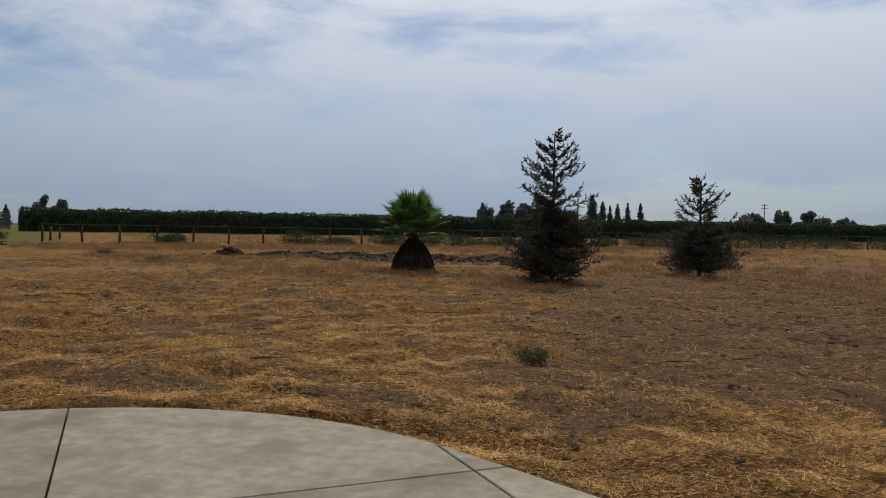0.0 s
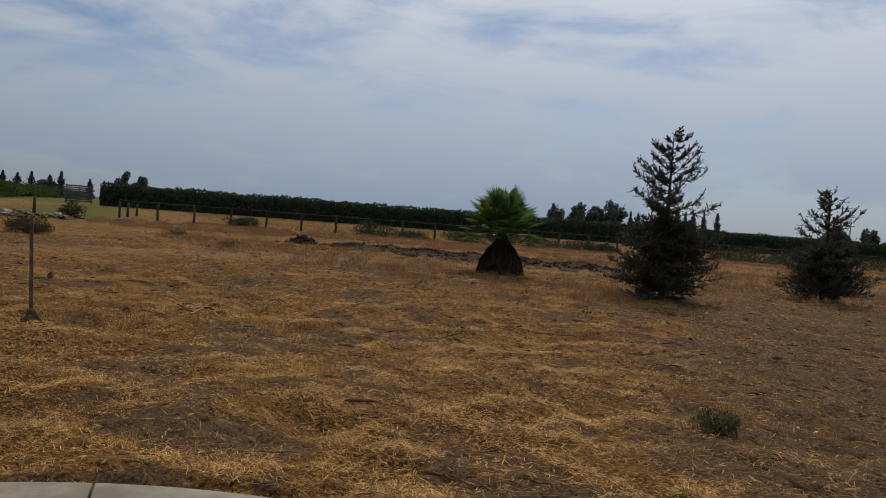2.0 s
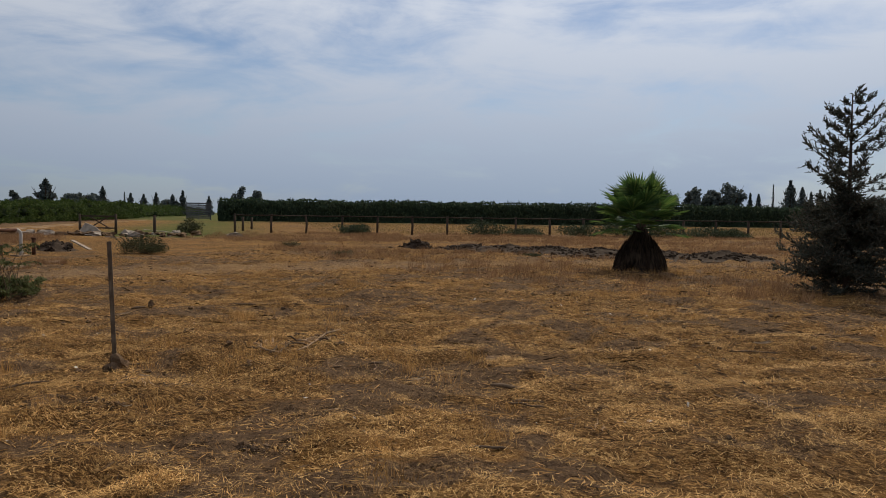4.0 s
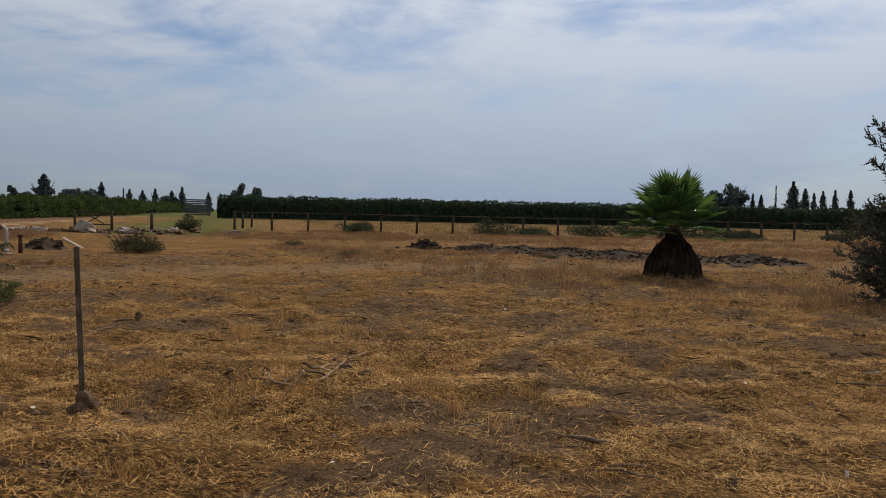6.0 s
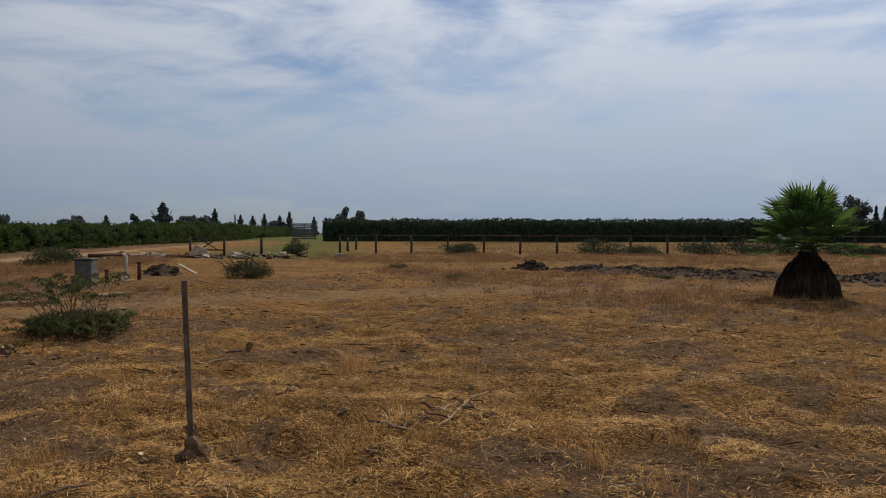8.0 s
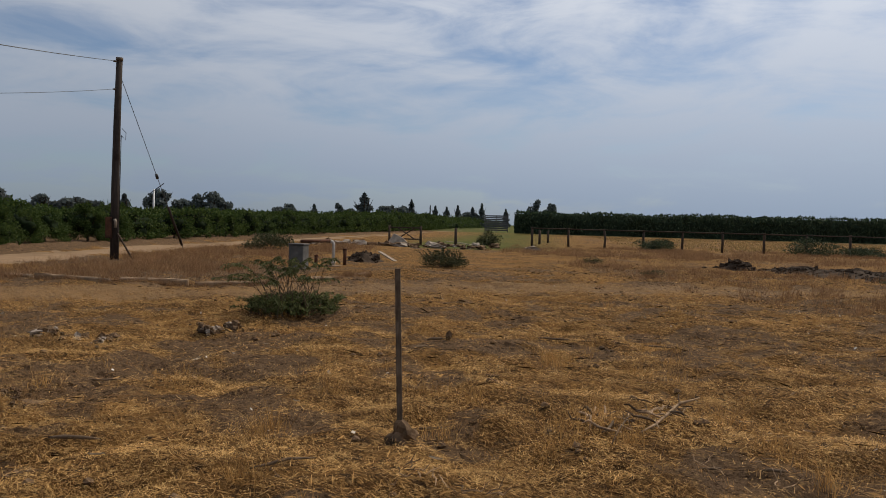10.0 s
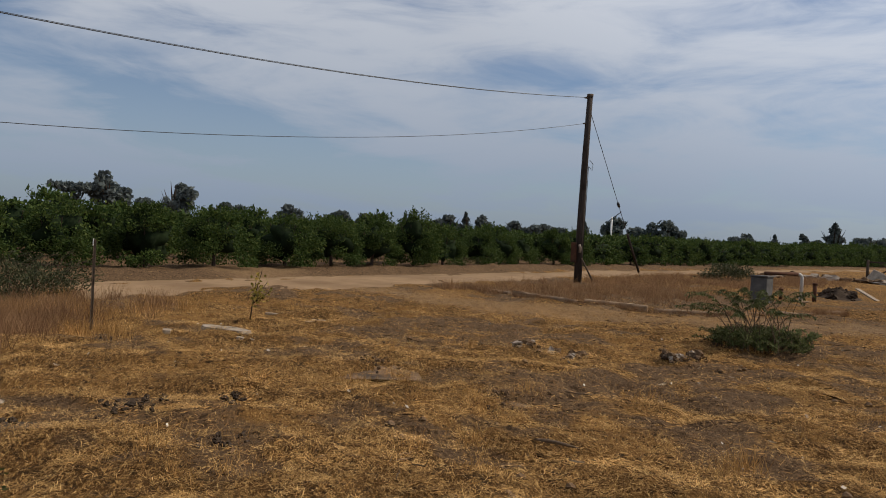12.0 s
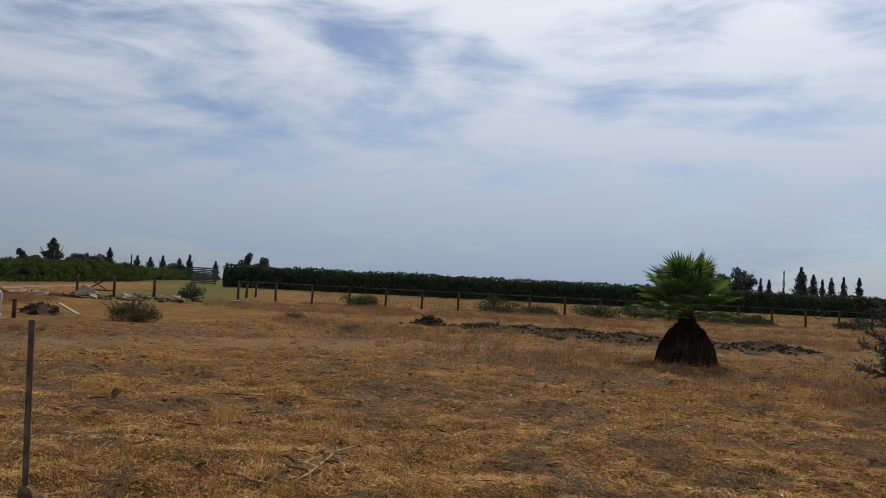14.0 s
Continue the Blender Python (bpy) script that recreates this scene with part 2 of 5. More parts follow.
# near-black filler colour: the shade inside the crowns is painted in
M_CORE = material("shaded_crown_core", (0.008, 0.013, 0.006), (0.016, 0.026, 0.01), 9.0, 0.95, 0.6)
M_NEEDLE = leafy("conifer_needles", (0.04, 0.046, 0.038), (0.066, 0.07, 0.054), (0.11, 0.09, 0.065), 0.75, 0.2)
M_CITRUS = leafy("orchard_leaf", (0.022, 0.04, 0.011), (0.043, 0.069, 0.017), (0.09, 0.115, 0.03), 0.62, 0.3)
M_HEDGE = leafy("far_orchard_leaf", (0.024, 0.038, 0.023), (0.038, 0.058, 0.033), (0.075, 0.1, 0.052), 0.7, 0.2)
# distance haze is mixed into this pale blue-grey leaf colour
M_FAR = leafy("haze_tinted_far_leaf", (0.074, 0.09, 0.09), (0.1, 0.118, 0.114), (0.135, 0.15, 0.142), 0.8, 0.3)
M_SHRUB = leafy("grey_green_shrub_leaf", (0.036, 0.042, 0.021), (0.056, 0.062, 0.031), (0.095, 0.09, 0.048), 0.7, 0.25)
M_DKSHRUB = leafy("dark_shrub_leaf", (0.03, 0.042, 0.025), (0.045, 0.06, 0.033), (0.075, 0.085, 0.045), 0.7, 0.2)
M_BUSH = leafy("green_feathery_leaf", (0.045, 0.058, 0.02), (0.08, 0.092, 0.034), (0.15, 0.15, 0.062), 0.6, 0.3)
M_SAP = leafy("yellowing_leaf", (0.13, 0.12, 0.03), (0.24, 0.19, 0.045), (0.33, 0.23, 0.06), 0.6, 0.35)
M_STRAW = leafy("straw", (0.1, 0.05, 0.019), (0.42, 0.235, 0.08), (0.76, 0.49, 0.195), 0.8, 0.15)
M_DRYGRASS = leafy("standing_dry_grass", (0.2, 0.105, 0.037), (0.39, 0.215, 0.075), (0.57, 0.335, 0.125), 0.85, 0.3)
M_REDGRASS = leafy("russet_dry_weeds", (0.15, 0.083, 0.044), (0.235, 0.135, 0.07), (0.33, 0.2, 0.105), 0.85, 0.3)
M_TANGRASS = leafy("pale_field_grass", (0.18, 0.12, 0.05), (0.26, 0.18, 0.075), (0.34, 0.24, 0.11), 0.85, 0.3)
M_DULL = leafy("dark_weathered_stalks", (0.034, 0.021, 0.012), (0.075, 0.046, 0.025), (0.15, 0.092, 0.048), 0.9, 0.0)
M_LITTER = leafy("pale_scraps", (0.3, 0.25, 0.2), (0.5, 0.44, 0.37), (0.72, 0.68, 0.62), 0.8, 0.0)


# ---- shape helpers ----


def hashed(ix, iy, seed):
    n = (ix.astype(np.int64) * 374761393 + iy.astype(np.int64) * 668265263 + seed * 1442695041) & 0x7FFFFFFF
    n = ((n ^ (n >> 13)) * 1274126177) & 0x7FFFFFFF
    return ((n ^ (n >> 16)) & 0xFFFF) / 65535.0


def vnoise(x, y, size, seed=0):
    """Smooth lattice noise, 0 to 1, with bumps about size metres wide."""
    x, y = np.asarray(x, float) / size, np.asarray(y, float) / size
    ix, iy = np.floor(x), np.floor(y)
    fx, fy = x - ix, y - iy
    fx, fy = fx * fx * (3 - 2 * fx), fy * fy * (3 - 2 * fy)
    p, q = hashed(ix, iy, seed), hashed(ix + 1, iy, seed)
    r, s = hashed(ix, iy + 1, seed), hashed(ix + 1, iy + 1, seed)
    return (p + (q - p) * fx) * (1 - fy) + (r + (s - r) * fx) * fy


# the lane and the near orchard run along U; N points from them to the yard
UX, UY, NX, NY = -0.76, 0.65, 0.65, 0.76


def ease(v, lo, hi):
    v = np.clip((v - lo) / (hi - lo), 0, 1)
    return v * v * (3 - 2 * v)


BEND_U, BEND_X, BEND_Y = 45.0, -0.69, 0.724     # the lane turns a little past the pole


def along(u, n):
    near, past = min(u, BEND_U), max(0.0, u - BEND_U)
    return UX * near + NX * n + BEND_X * past, UY * near + NY * n + BEND_Y * past


def lane_n(x, y):
    """Metres from the lane's line, towards the yard."""
    return NX * x + NY * y - 0.1023 * np.maximum(0, UX * x + UY * y - BEND_U)


PAD_C, PAD_R = (-1.45, 2.97), 3.2


def on_pad(x, y, grow=0.0):
    x, y = np.asarray(x, float), np.asarray(y, float)
    disc = np.hypot(x - PAD_C[0], y - PAD_C[1]) < PAD_R + grow
    back = (x > -4.45 - grow) & (x < 6 + grow) & (y < 2.99 + grow) & (y > -6 - grow)
    wedge = (x >= 0.4) & (x < 6 + grow) & (y < 5.69 - 0.5 * (x - 0.4) + grow) & (y > 3)
    return disc | back | wedge


def terrain(x, y):
    x, y = np.asarray(x, float), np.asarray(y, float)
    n = lane_n(x, y)
    far = np.hypot(x, y - 6)
    z = (vnoise(x, y, 3.1, 1) - 0.5) * 0.09 + (vnoise(x, y, 0.9, 2) - 0.5) * 0.1 + (vnoise(x, y, 0.36, 3) - 0.5) * 0.1 + np.abs(vnoise(x, y, 0.19, 4) - 0.5) * -0.085
    z = z * (1 - 0.6 * ease(far, 40, 120))
    # soil thrown up along the orchard's edge, smooth lane
    berm = np.exp(-((n + 16.2) / 0.75) ** 2) * (0.05 + 0.15 * vnoise(x, y, 1.7, 5)) * (n > -40)
    z = z * (1 - 0.8 * np.exp(-((n + 13.3) / 1.5) ** 4)) + berm
    z = z + 0.16 * ease(-n, 15.5, 17.0)
    z = np.where(on_pad(x, y, 0.12), -0.05, z)
    return z


def height(x, y):
    return float(terrain(np.array([x]), np.array([y]))[0])


def mesh_of(name, verts, sides):
    """A mesh of loose faces: verts shaped (faces, sides, 3)."""
    v = np.ascontiguousarray(verts, np.float32).reshape(-1, 3)
    count = len(v) // sides
    me = bpy.data.meshes.new(name)
    me.vertices.add(len(v))
    me.vertices.foreach_set("co", v.ravel())
    me.loops.add(len(v))
    me.loops.foreach_set("vertex_index", np.arange(len(v), dtype=np.int32))
    me.polygons.add(count)
    me.polygons.foreach_set("loop_start", np.arange(count, dtype=np.int32) * sides)
    me.update(calc_edges=True)
    return me


def unit(v):
    return v / np.maximum(np.linalg.norm(v, axis=-1, keepdims=True), 1e-9)


def leaves(name, centre, axis, length, width, seed=0):
    """Pointed leaves with a slight fold at centre, along axis."""
    g = np.random.default_rng(seed)
    k = len(centre)
    axis = unit(axis)
    side = unit(np.cross(axis, g.normal(size=(k, 3))))
    nrm = np.cross(axis, side)
    le, wi = (length * g.uniform(0.7, 1.3, k))[:, None], (width * g.uniform(0.7, 1.3, k))[:, None]
    v = np.stack([centre - axis * le / 2, centre + side * wi / 2 + nrm * wi * 0.12, centre + axis * le / 2, centre - side * wi / 2 + nrm * wi * 0.12], 1)
    return mesh_of(name, v, 4)


def part(name, data, mat, parent=None, label=""):
    """Links a bmesh or a mesh as one object, under its thing if one is given."""
    if isinstance(data, bmesh.types.BMesh):
        me = bpy.data.meshes.new(name)
        data.to_mesh(me)
        data.free()
        data = me
    if mat and not data.materials:
        data.materials.append(mat)
    ob = new(name, data)
    if parent:
        ob.parent = parent
    if label:
        tagged(ob, label)
    return ob


def thing(name, x, y, label, category, group="", z=None, turn=0.0, kind=""):
    ob = new(name)
    ob.empty_display_size = 0.2
    ob.matrix_basis = pose(x, y, height(x, y) if z is None else z, 0, 0, turn)
    return tagged(ob, label, category, group, kind)


def tube(bm, points, radii, sides=8):
    """A tapered, capped tube along points."""
    rings = []
    pts = [Vector(p) for p in points]
    for i, p in enumerate(pts):
        d = (pts[min(i + 1, len(pts) - 1)] - pts[max(i - 1, 0)]).normalized()
        s = d.cross(Vector((0.31, 0.77, 0.56))).normalized()
        q = d.cross(s)
        r = radii[i] if hasattr(radii, "__len__") else radii
        rings.append([bm.verts.new(p + (s * math.cos(2 * math.pi * k / sides) + q * math.sin(2 * math.pi * k / sides)) * r) for k in range(sides)])
    for lo, hi in zip(rings, rings[1:]):
        for k in range(sides):
            bm.faces.new((lo[k], lo[(k + 1) % sides], hi[(k + 1) % sides], hi[k]))
    bm.faces.new(rings[0][::-1])
    bm.faces.new(rings[-1])
    for f in bm.faces:
        f.smooth = sides > 5
    return bm


def box(bm, size, m=Matrix(), bevel=0.0):
    made = bmesh.ops.create_cube(bm, size=1.0, matrix=m @ Matrix.Diagonal((*size, 1)))["verts"]
    if bevel:
        edges = list({e for v in made for e in v.link_edges})
        bmesh.ops.bevel(bm, geom=edges, offset=bevel, segments=1, affect="EDGES")
    return bm


def lump(bm, size, at, g, rough=0.25, level=2):
    """A broken, uneven stone."""
    made = bmesh.ops.create_icosphere(bm, subdivisions=level, radius=0.5)["verts"]
    o = Vector(g.uniform(-50, 50, 3))
    rot = Euler((g.uniform(0, 6), g.uniform(0, 6), g.uniform(0, 6))).to_matrix()
    for v in made:
        p = rot @ v.co
        p = p * (1 + rough * noise.noise(p * 3.2 + o) * 2)
        v.co = Vector((p.x * size[0], p.y * size[1], p.z * size[2])) + Vector(at)
    return bm

# ---- ground ----
def steps(lo, hi, fine_lo, fine_hi, fine):
    mid = np.arange(fine_lo, fine_hi + fine, fine)
    out = []
    for end, start in ((hi, mid[-1]), (lo, mid[0])):
        d, p, s = fine, start, 1 if end > start else -1
        side = []
        while (end - p) * s > 0:
            d *= 1.075
            p += d * s
            side.append(p)
        out.append(side)
    return np.array(sorted([*mid, *out[0], *out[1]]))


def track_amount(x, y):
    """The worn wheel track that crosses the yard."""
    px, py = [-30, -24.4, -20.6, -19.6, -18.7, -17.0, -14.3, -10.8, -3.0, 8.0], [2.0, 7.1, 9.6, 12.5, 16.9, 21.8, 26.0, 30.0, 36.0, 42.0]
    best = np.full(np.shape(x), 99.0)
    for i in range(9):
        dx, dy = px[i + 1] - px[i], py[i + 1] - py[i]
        s = np.clip(((x - px[i]) * dx + (y - py[i]) * dy) / (dx * dx + dy * dy), 0, 1)
        best = np.minimum(best, np.hypot(x - px[i] - s * dx, y - py[i] - s * dy))
    fade = 1 - 0.5 * ease(np.asarray(y), 22, 34)
    return (1 - ease(best + (vnoise(x, y, 1.3, 9) - 0.5) * 1.4, 0.7, 2.0)) * 0.6 * fade


FENCE_A, FENCE_STEP = (-46.9, 50.5), (2.35, 1.62)


def past_fence(x, y):
    """How far a place lies beyond the post fence, in metres."""
    return ((x - FENCE_A[0]) * -FENCE_STEP[1] + (y - FENCE_A[1]) * FENCE_STEP[0]) / math.hypot(*FENCE_STEP)


def straw_amount(x, y):
    d = np.hypot(x + 3.5, y - 9)
    s = 0.66 - 0.16 * ease(d, 8, 24)
    s = s - 0.75 * ease(x, -3.5, 2.0) * ease(y, 7.0, 9.5) * (1 - ease(y, 22, 32))
    # bare patches of three sizes
    p = 0.3 * vnoise(x, y, 0.37, 15) + 0.4 * vnoise(x, y, 1.0, 11) + 0.3 * vnoise(x, y, 2.8, 12)
    s = s + 0.6 * (ease(p, 0.36, 0.58) - 0.58) + 0.12 * (1 - ease(x, -10, -6)) * (1 - ease(y, 7, 10))
    s = s + 0.3 * ease(y - 0.55 * x, 32, 42)
    return np.clip(s, 0.0, 1.0)


def build_ground():
    xs, ys = steps(-2600, 2600, -15, 4, 0.07), steps(-2600, 2600, 3, 20, 0.07)
    gx, gy = np.meshgrid(xs, ys)
    z = terrain(gx, gy)
    nx, ny = len(xs), len(ys)
    me = bpy.data.meshes.new("ground")
    me.vertices.add(nx * ny)
    me.vertices.foreach_set("co", np.stack([gx, gy, z], -1).astype(np.float32).ravel())
    i = (np.arange(ny - 1)[:, None] * nx + np.arange(nx - 1)[None]).ravel()
    quads = np.stack([i, i + 1, i + nx + 1, i + nx], 1).astype(np.int32)
    me.loops.add(quads.size)
    me.loops.foreach_set("vertex_index", quads.ravel())
    me.polygons.add(len(quads))
    me.polygons.foreach_set("loop_start", np.arange(len(quads), dtype=np.int32) * 4)
    me.polygons.foreach_set("use_smooth", np.ones(len(quads), dtype=bool))
    me.update(calc_edges=True)
    n = lane_n(gx, gy)
    bare = ease(-n, 14.5, 15.5)
    r = straw_amount(gx, gy) * (1 - bare)
    beyond = past_fence(gx, gy)
    u = UX * gx + UY * gy
    # grass that is still green, by the farther gate
    g = ease(beyond + 14, 0, 3) * ease(u, 52, 60) * ease(n, -5.5, -3) * (1 - ease(n, 2, 10)) * (0.55 + 0.45 * vnoise(gx, gy, 5, 21))
    g = np.maximum(g, ease(beyond, 75, 95) * 0.8)
    b = track_amount(gx, gy)
    zone = me.color_attributes.new("zone", "FLOAT_COLOR", "POINT")
    zone.data.foreach_set("color", np.stack([r, g, b, np.ones_like(r)], -1).astype(np.float32).ravel())
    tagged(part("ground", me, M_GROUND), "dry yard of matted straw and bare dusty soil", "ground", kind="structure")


build_ground()


def build_lane():
    """The pale farm lane between the yard and the near orchard."""
    us = np.concatenate([np.arange(-40, 60, 0.6), np.arange(60, 420, 6.0)])
    ns = np.linspace(-1, 1, 15)
    bm = bmesh.new()
    rows = []
    for u in us:
        row = []
        for k in ns:
            n = -13.35 + k * 1.75 + 0.35 * (float(vnoise(np.array([u]), np.array([k]), 4, 31)[0]) - 0.5) * abs(k)
            x, y = along(u, n)
            lift = 0.03 * (1 - abs(k)) + 0.006 - 0.02 * math.exp(-((abs(k) - 0.5) / 0.16) ** 2) - 0.03 * max(0, abs(k) - 0.93) / 0.07
            row.append(bm.verts.new((x, y, height(x, y) * 0.4 + lift)))
        rows.append(row)
    for lo, hi in zip(rows, rows[1:]):
        for k in range(len(ns) - 1):
            bm.faces.new((lo[k], hi[k], hi[k + 1], lo[k + 1])).smooth = True
    bmesh.ops.recalc_face_normals(bm, faces=bm.faces)
    tagged(part("road", bm, M_ROAD), "pale compacted dirt lane with shallow wheel ruts", "dirt road", kind="structure")


build_lane()


def build_patio():
    """Poured slabs with cut joints, round towards the yard."""
    outline = [(PAD_C[0] + PAD_R * math.cos(t), PAD_C[1] + PAD_R * math.sin(t)) for t in np.linspace(radians(180), radians(60), 34)]
    outline += [(1.2, 5.1), (2.6, 4.45), (6, 2.84), (6, -6), (-4.45, -6)]
    patio = thing("pavement", 0, 0, "pale grey concrete patio with rounded edge and joints", "patio", z=0, kind="structure")
    base = bmesh.new()
    f = base.faces.new([base.verts.new((x * 0.995, y * 0.995, -0.03)) for x, y in outline])
    bmesh.ops.recalc_face_normals(base, faces=[f])
    part("joint_bed", base, M_CLOD, patio, "dark dirt in the joints")
    ax, bx = Vector((0.64, -0.768, 0)), Vector((0.768, 0.64, 0))
    cuts_a, cuts_b = [-9, -3.81, -1.4, 1.02, 3.45, 8, 14], [-9, -3.45, -1.03, 1.38, 3.74, 6.15, 12]
    for a0, a1 in zip(cuts_a, cuts_a[1:]):
        for b0, b1 in zip(cuts_b, cuts_b[1:]):
            bm = bmesh.new()
            bm.faces.new([bm.verts.new((x, y, 0)) for x, y in outline])
            for axis, lo, hi in ((ax, a0, a1), (bx, b0, b1)):
                for at, sign in ((lo + 0.007, -1), (hi - 0.007, 1)):
                    bmesh.ops.bisect_plane(bm, geom=[*bm.verts, *bm.edges, *bm.faces], plane_co=axis * at, plane_no=axis * sign, clear_outer=True)
            if not bm.faces:
                bm.free()
                continue
            for v in bm.verts:
                v.co.z = 0.012
            bmesh.ops.recalc_face_normals(bm, faces=bm.faces)
            top = [f for f in bm.faces]
            if top[0].normal.z < 0:
                bmesh.ops.reverse_faces(bm, faces=top)
            ext = bmesh.ops.extrude_face_region(bm, geom=top)
            for v in ext["geom"]:
                if isinstance(v, bmesh.types.BMVert):
                    v.co.z = 0.02
            for v in [v for v in bm.verts if v.co.z < 0.015]:
                v.co.z = -0.09
            rim = [e for e in bm.edges if all(v.co.z > 0.01 for v in e.verts) and len(e.link_faces) == 2 and any(abs(f.normal.z) < 0.5 for f in e.link_faces)]
            bmesh.ops.bevel(bm, geom=rim, offset=0.006, segments=1, affect="EDGES")
            part("slab", bm, M_CONCRETE, patio)


build_patio()


# ---- near orchard ----
def crown_points(g, count, radius, low, high, blobs=34):
    """Leaf places: clumps over a full, uneven crown that reaches the ground, with shoots on top."""
    f = g.uniform(0.0, 0.93, blobs)
    prof = np.interp(f, [0, 0.35, 0.7, 1], [0.95, 1.04, 0.8, 0.3]) * radius
    a, out = g.uniform(0, 6.283, blobs), g.uniform(0.6, 0.95, blobs)
    c = np.stack([np.cos(a) * prof * out, np.sin(a) * prof * out, low + (high - low) * f], 1)
    pick = g.integers(0, blobs, count)
    p = c[pick] + unit(g.normal(size=(count, 3))) * (g.uniform(0, 1, (count, 1)) ** 0.45) * np.array([0.36, 0.36, 0.3]) * radius / 1.2
    p[:, 2] = np.maximum(p[:, 2], low + 0.3 * g.uniform(0, 1, count) ** 2)
    k = count // 16
    s = g.integers(0, 11, k)
    ang, rad = g.uniform(0, 6.283, 11), g.uniform(0, 0.7, 11) * radius
    t = g.uniform(0, 1, k)
    shoot = np.stack([np.cos(ang[s]) * rad[s], np.sin(ang[s]) * rad[s], high * (0.85 + 0.24 * t * g.uniform(0.3, 1, 11)[s])], 1) + g.normal(size=(k, 3)) * 0.05
    return np.concatenate([p, shoot])


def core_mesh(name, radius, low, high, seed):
    """A solid core that stops the view through a crown; its near-black colour paints the inner shade."""
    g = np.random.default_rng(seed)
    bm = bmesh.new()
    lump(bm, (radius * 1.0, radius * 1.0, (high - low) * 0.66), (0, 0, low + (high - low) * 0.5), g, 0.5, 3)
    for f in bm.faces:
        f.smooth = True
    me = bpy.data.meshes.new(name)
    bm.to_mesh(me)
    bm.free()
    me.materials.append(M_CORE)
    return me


def orchard_models(n_models, count, leaf):
    models = []
    for i in range(n_models):
        g = np.random.default_rng(100 + i + count)
        r, h = g.uniform(1.12, 1.32), g.uniform(1.75, 2.0)
        p = crown_points(g, count, r, 0.06, h)
        axis = p - np.array([0, 0, 0.6]) + g.normal(size=p.shape) * 0.9
        axis[:, 2] -= 0.3
        crown = leaves("crown", p, axis, leaf, leaf * 0.5, i)
        crown.materials.append(M_CITRUS)
        bm = bmesh.new()
        tube(bm, [(0, 0, -0.1), (0.02, 0.01, 0.3), (0.0, 0.04, 0.55)], [0.075, 0.06, 0.05], 7)
        for k in range(5):
            t = k * 1.26 + g.uniform(0, 0.6)
            tube(bm, [(0, 0.03, 0.45), (0.35 * math.cos(t), 0.35 * math.sin(t), 0.9), (0.6 * math.cos(t), 0.6 * math.sin(t), 1.5)], [0.04, 0.028, 0.012], 5)
        trunk = bpy.data.meshes.new("trunk")
        bm.to_mesh(trunk)
        bm.free()
        trunk.materials.append(M_BARK)
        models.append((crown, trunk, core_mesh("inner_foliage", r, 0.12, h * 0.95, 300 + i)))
    return models


def build_orchard():
    near, far = orchard_models(6, 6300, 0.095), orchard_models(4, 1300, 0.19)
    g = np.random.default_rng(5)
    made = 0
    rest, rest_axis, cores = [], [], bmesh.new()
    for row in range(7):
        n0 = -17.9 - row * 4.4
        u = -14.0 - row * 3.0 + (row % 2) * 1.3
        while u < 470:
            x, y = along(u + g.uniform(-0.35, 0.35), n0 + g.uniform(-0.3, 0.3))
            s = g.uniform(0.88, 1.1) * (1 + 0.85 * min(1.0, max(0.0, u - 75) / 130))
            if u < 185 and (row < 2 or (row == 2 and u < 60)):
                close = row < 1 and u < 52
                crown, trunk, core = (near if close else far)[made % (6 if close else 4)]
                tree = thing("orchard_tree", x, y, "low leafy green orchard tree on bare soil", "tree", "orchard trees along the lane", turn=g.uniform(0, 360))
                tree.scale = (s, s, s * g.uniform(0.92, 1.08))
                part("crown", crown, None, tree)
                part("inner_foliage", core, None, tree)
                if row < 2:
                    part("trunk", trunk, None, tree)
                made += 1
            else:
                p = crown_points(g, 300 if u < 150 else 90, 1.25 * s, 0.1, 1.85 * s, 14)
                at = np.array([x, y, 0.15])
                rest.append(p + at)
                rest_axis.append(p - np.array([0, 0, 0.6]) + g.normal(size=p.shape) * 0.8)
                lump(cores, (1.4, 1.4, 1.3), (x, y, 0.95), g, 0.4, 1)
            u += 2.65 if u < 185 else 3.6
    block = thing("orchard_block", 0, 0, "many rows of green orchard trees behind the lane", "orchard", z=0, kind="stuff")
    part("crowns", leaves("crowns", np.concatenate(rest), np.concatenate(rest_axis), 0.36, 0.2, 8), M_CITRUS, block)
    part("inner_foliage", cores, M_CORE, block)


build_orchard()


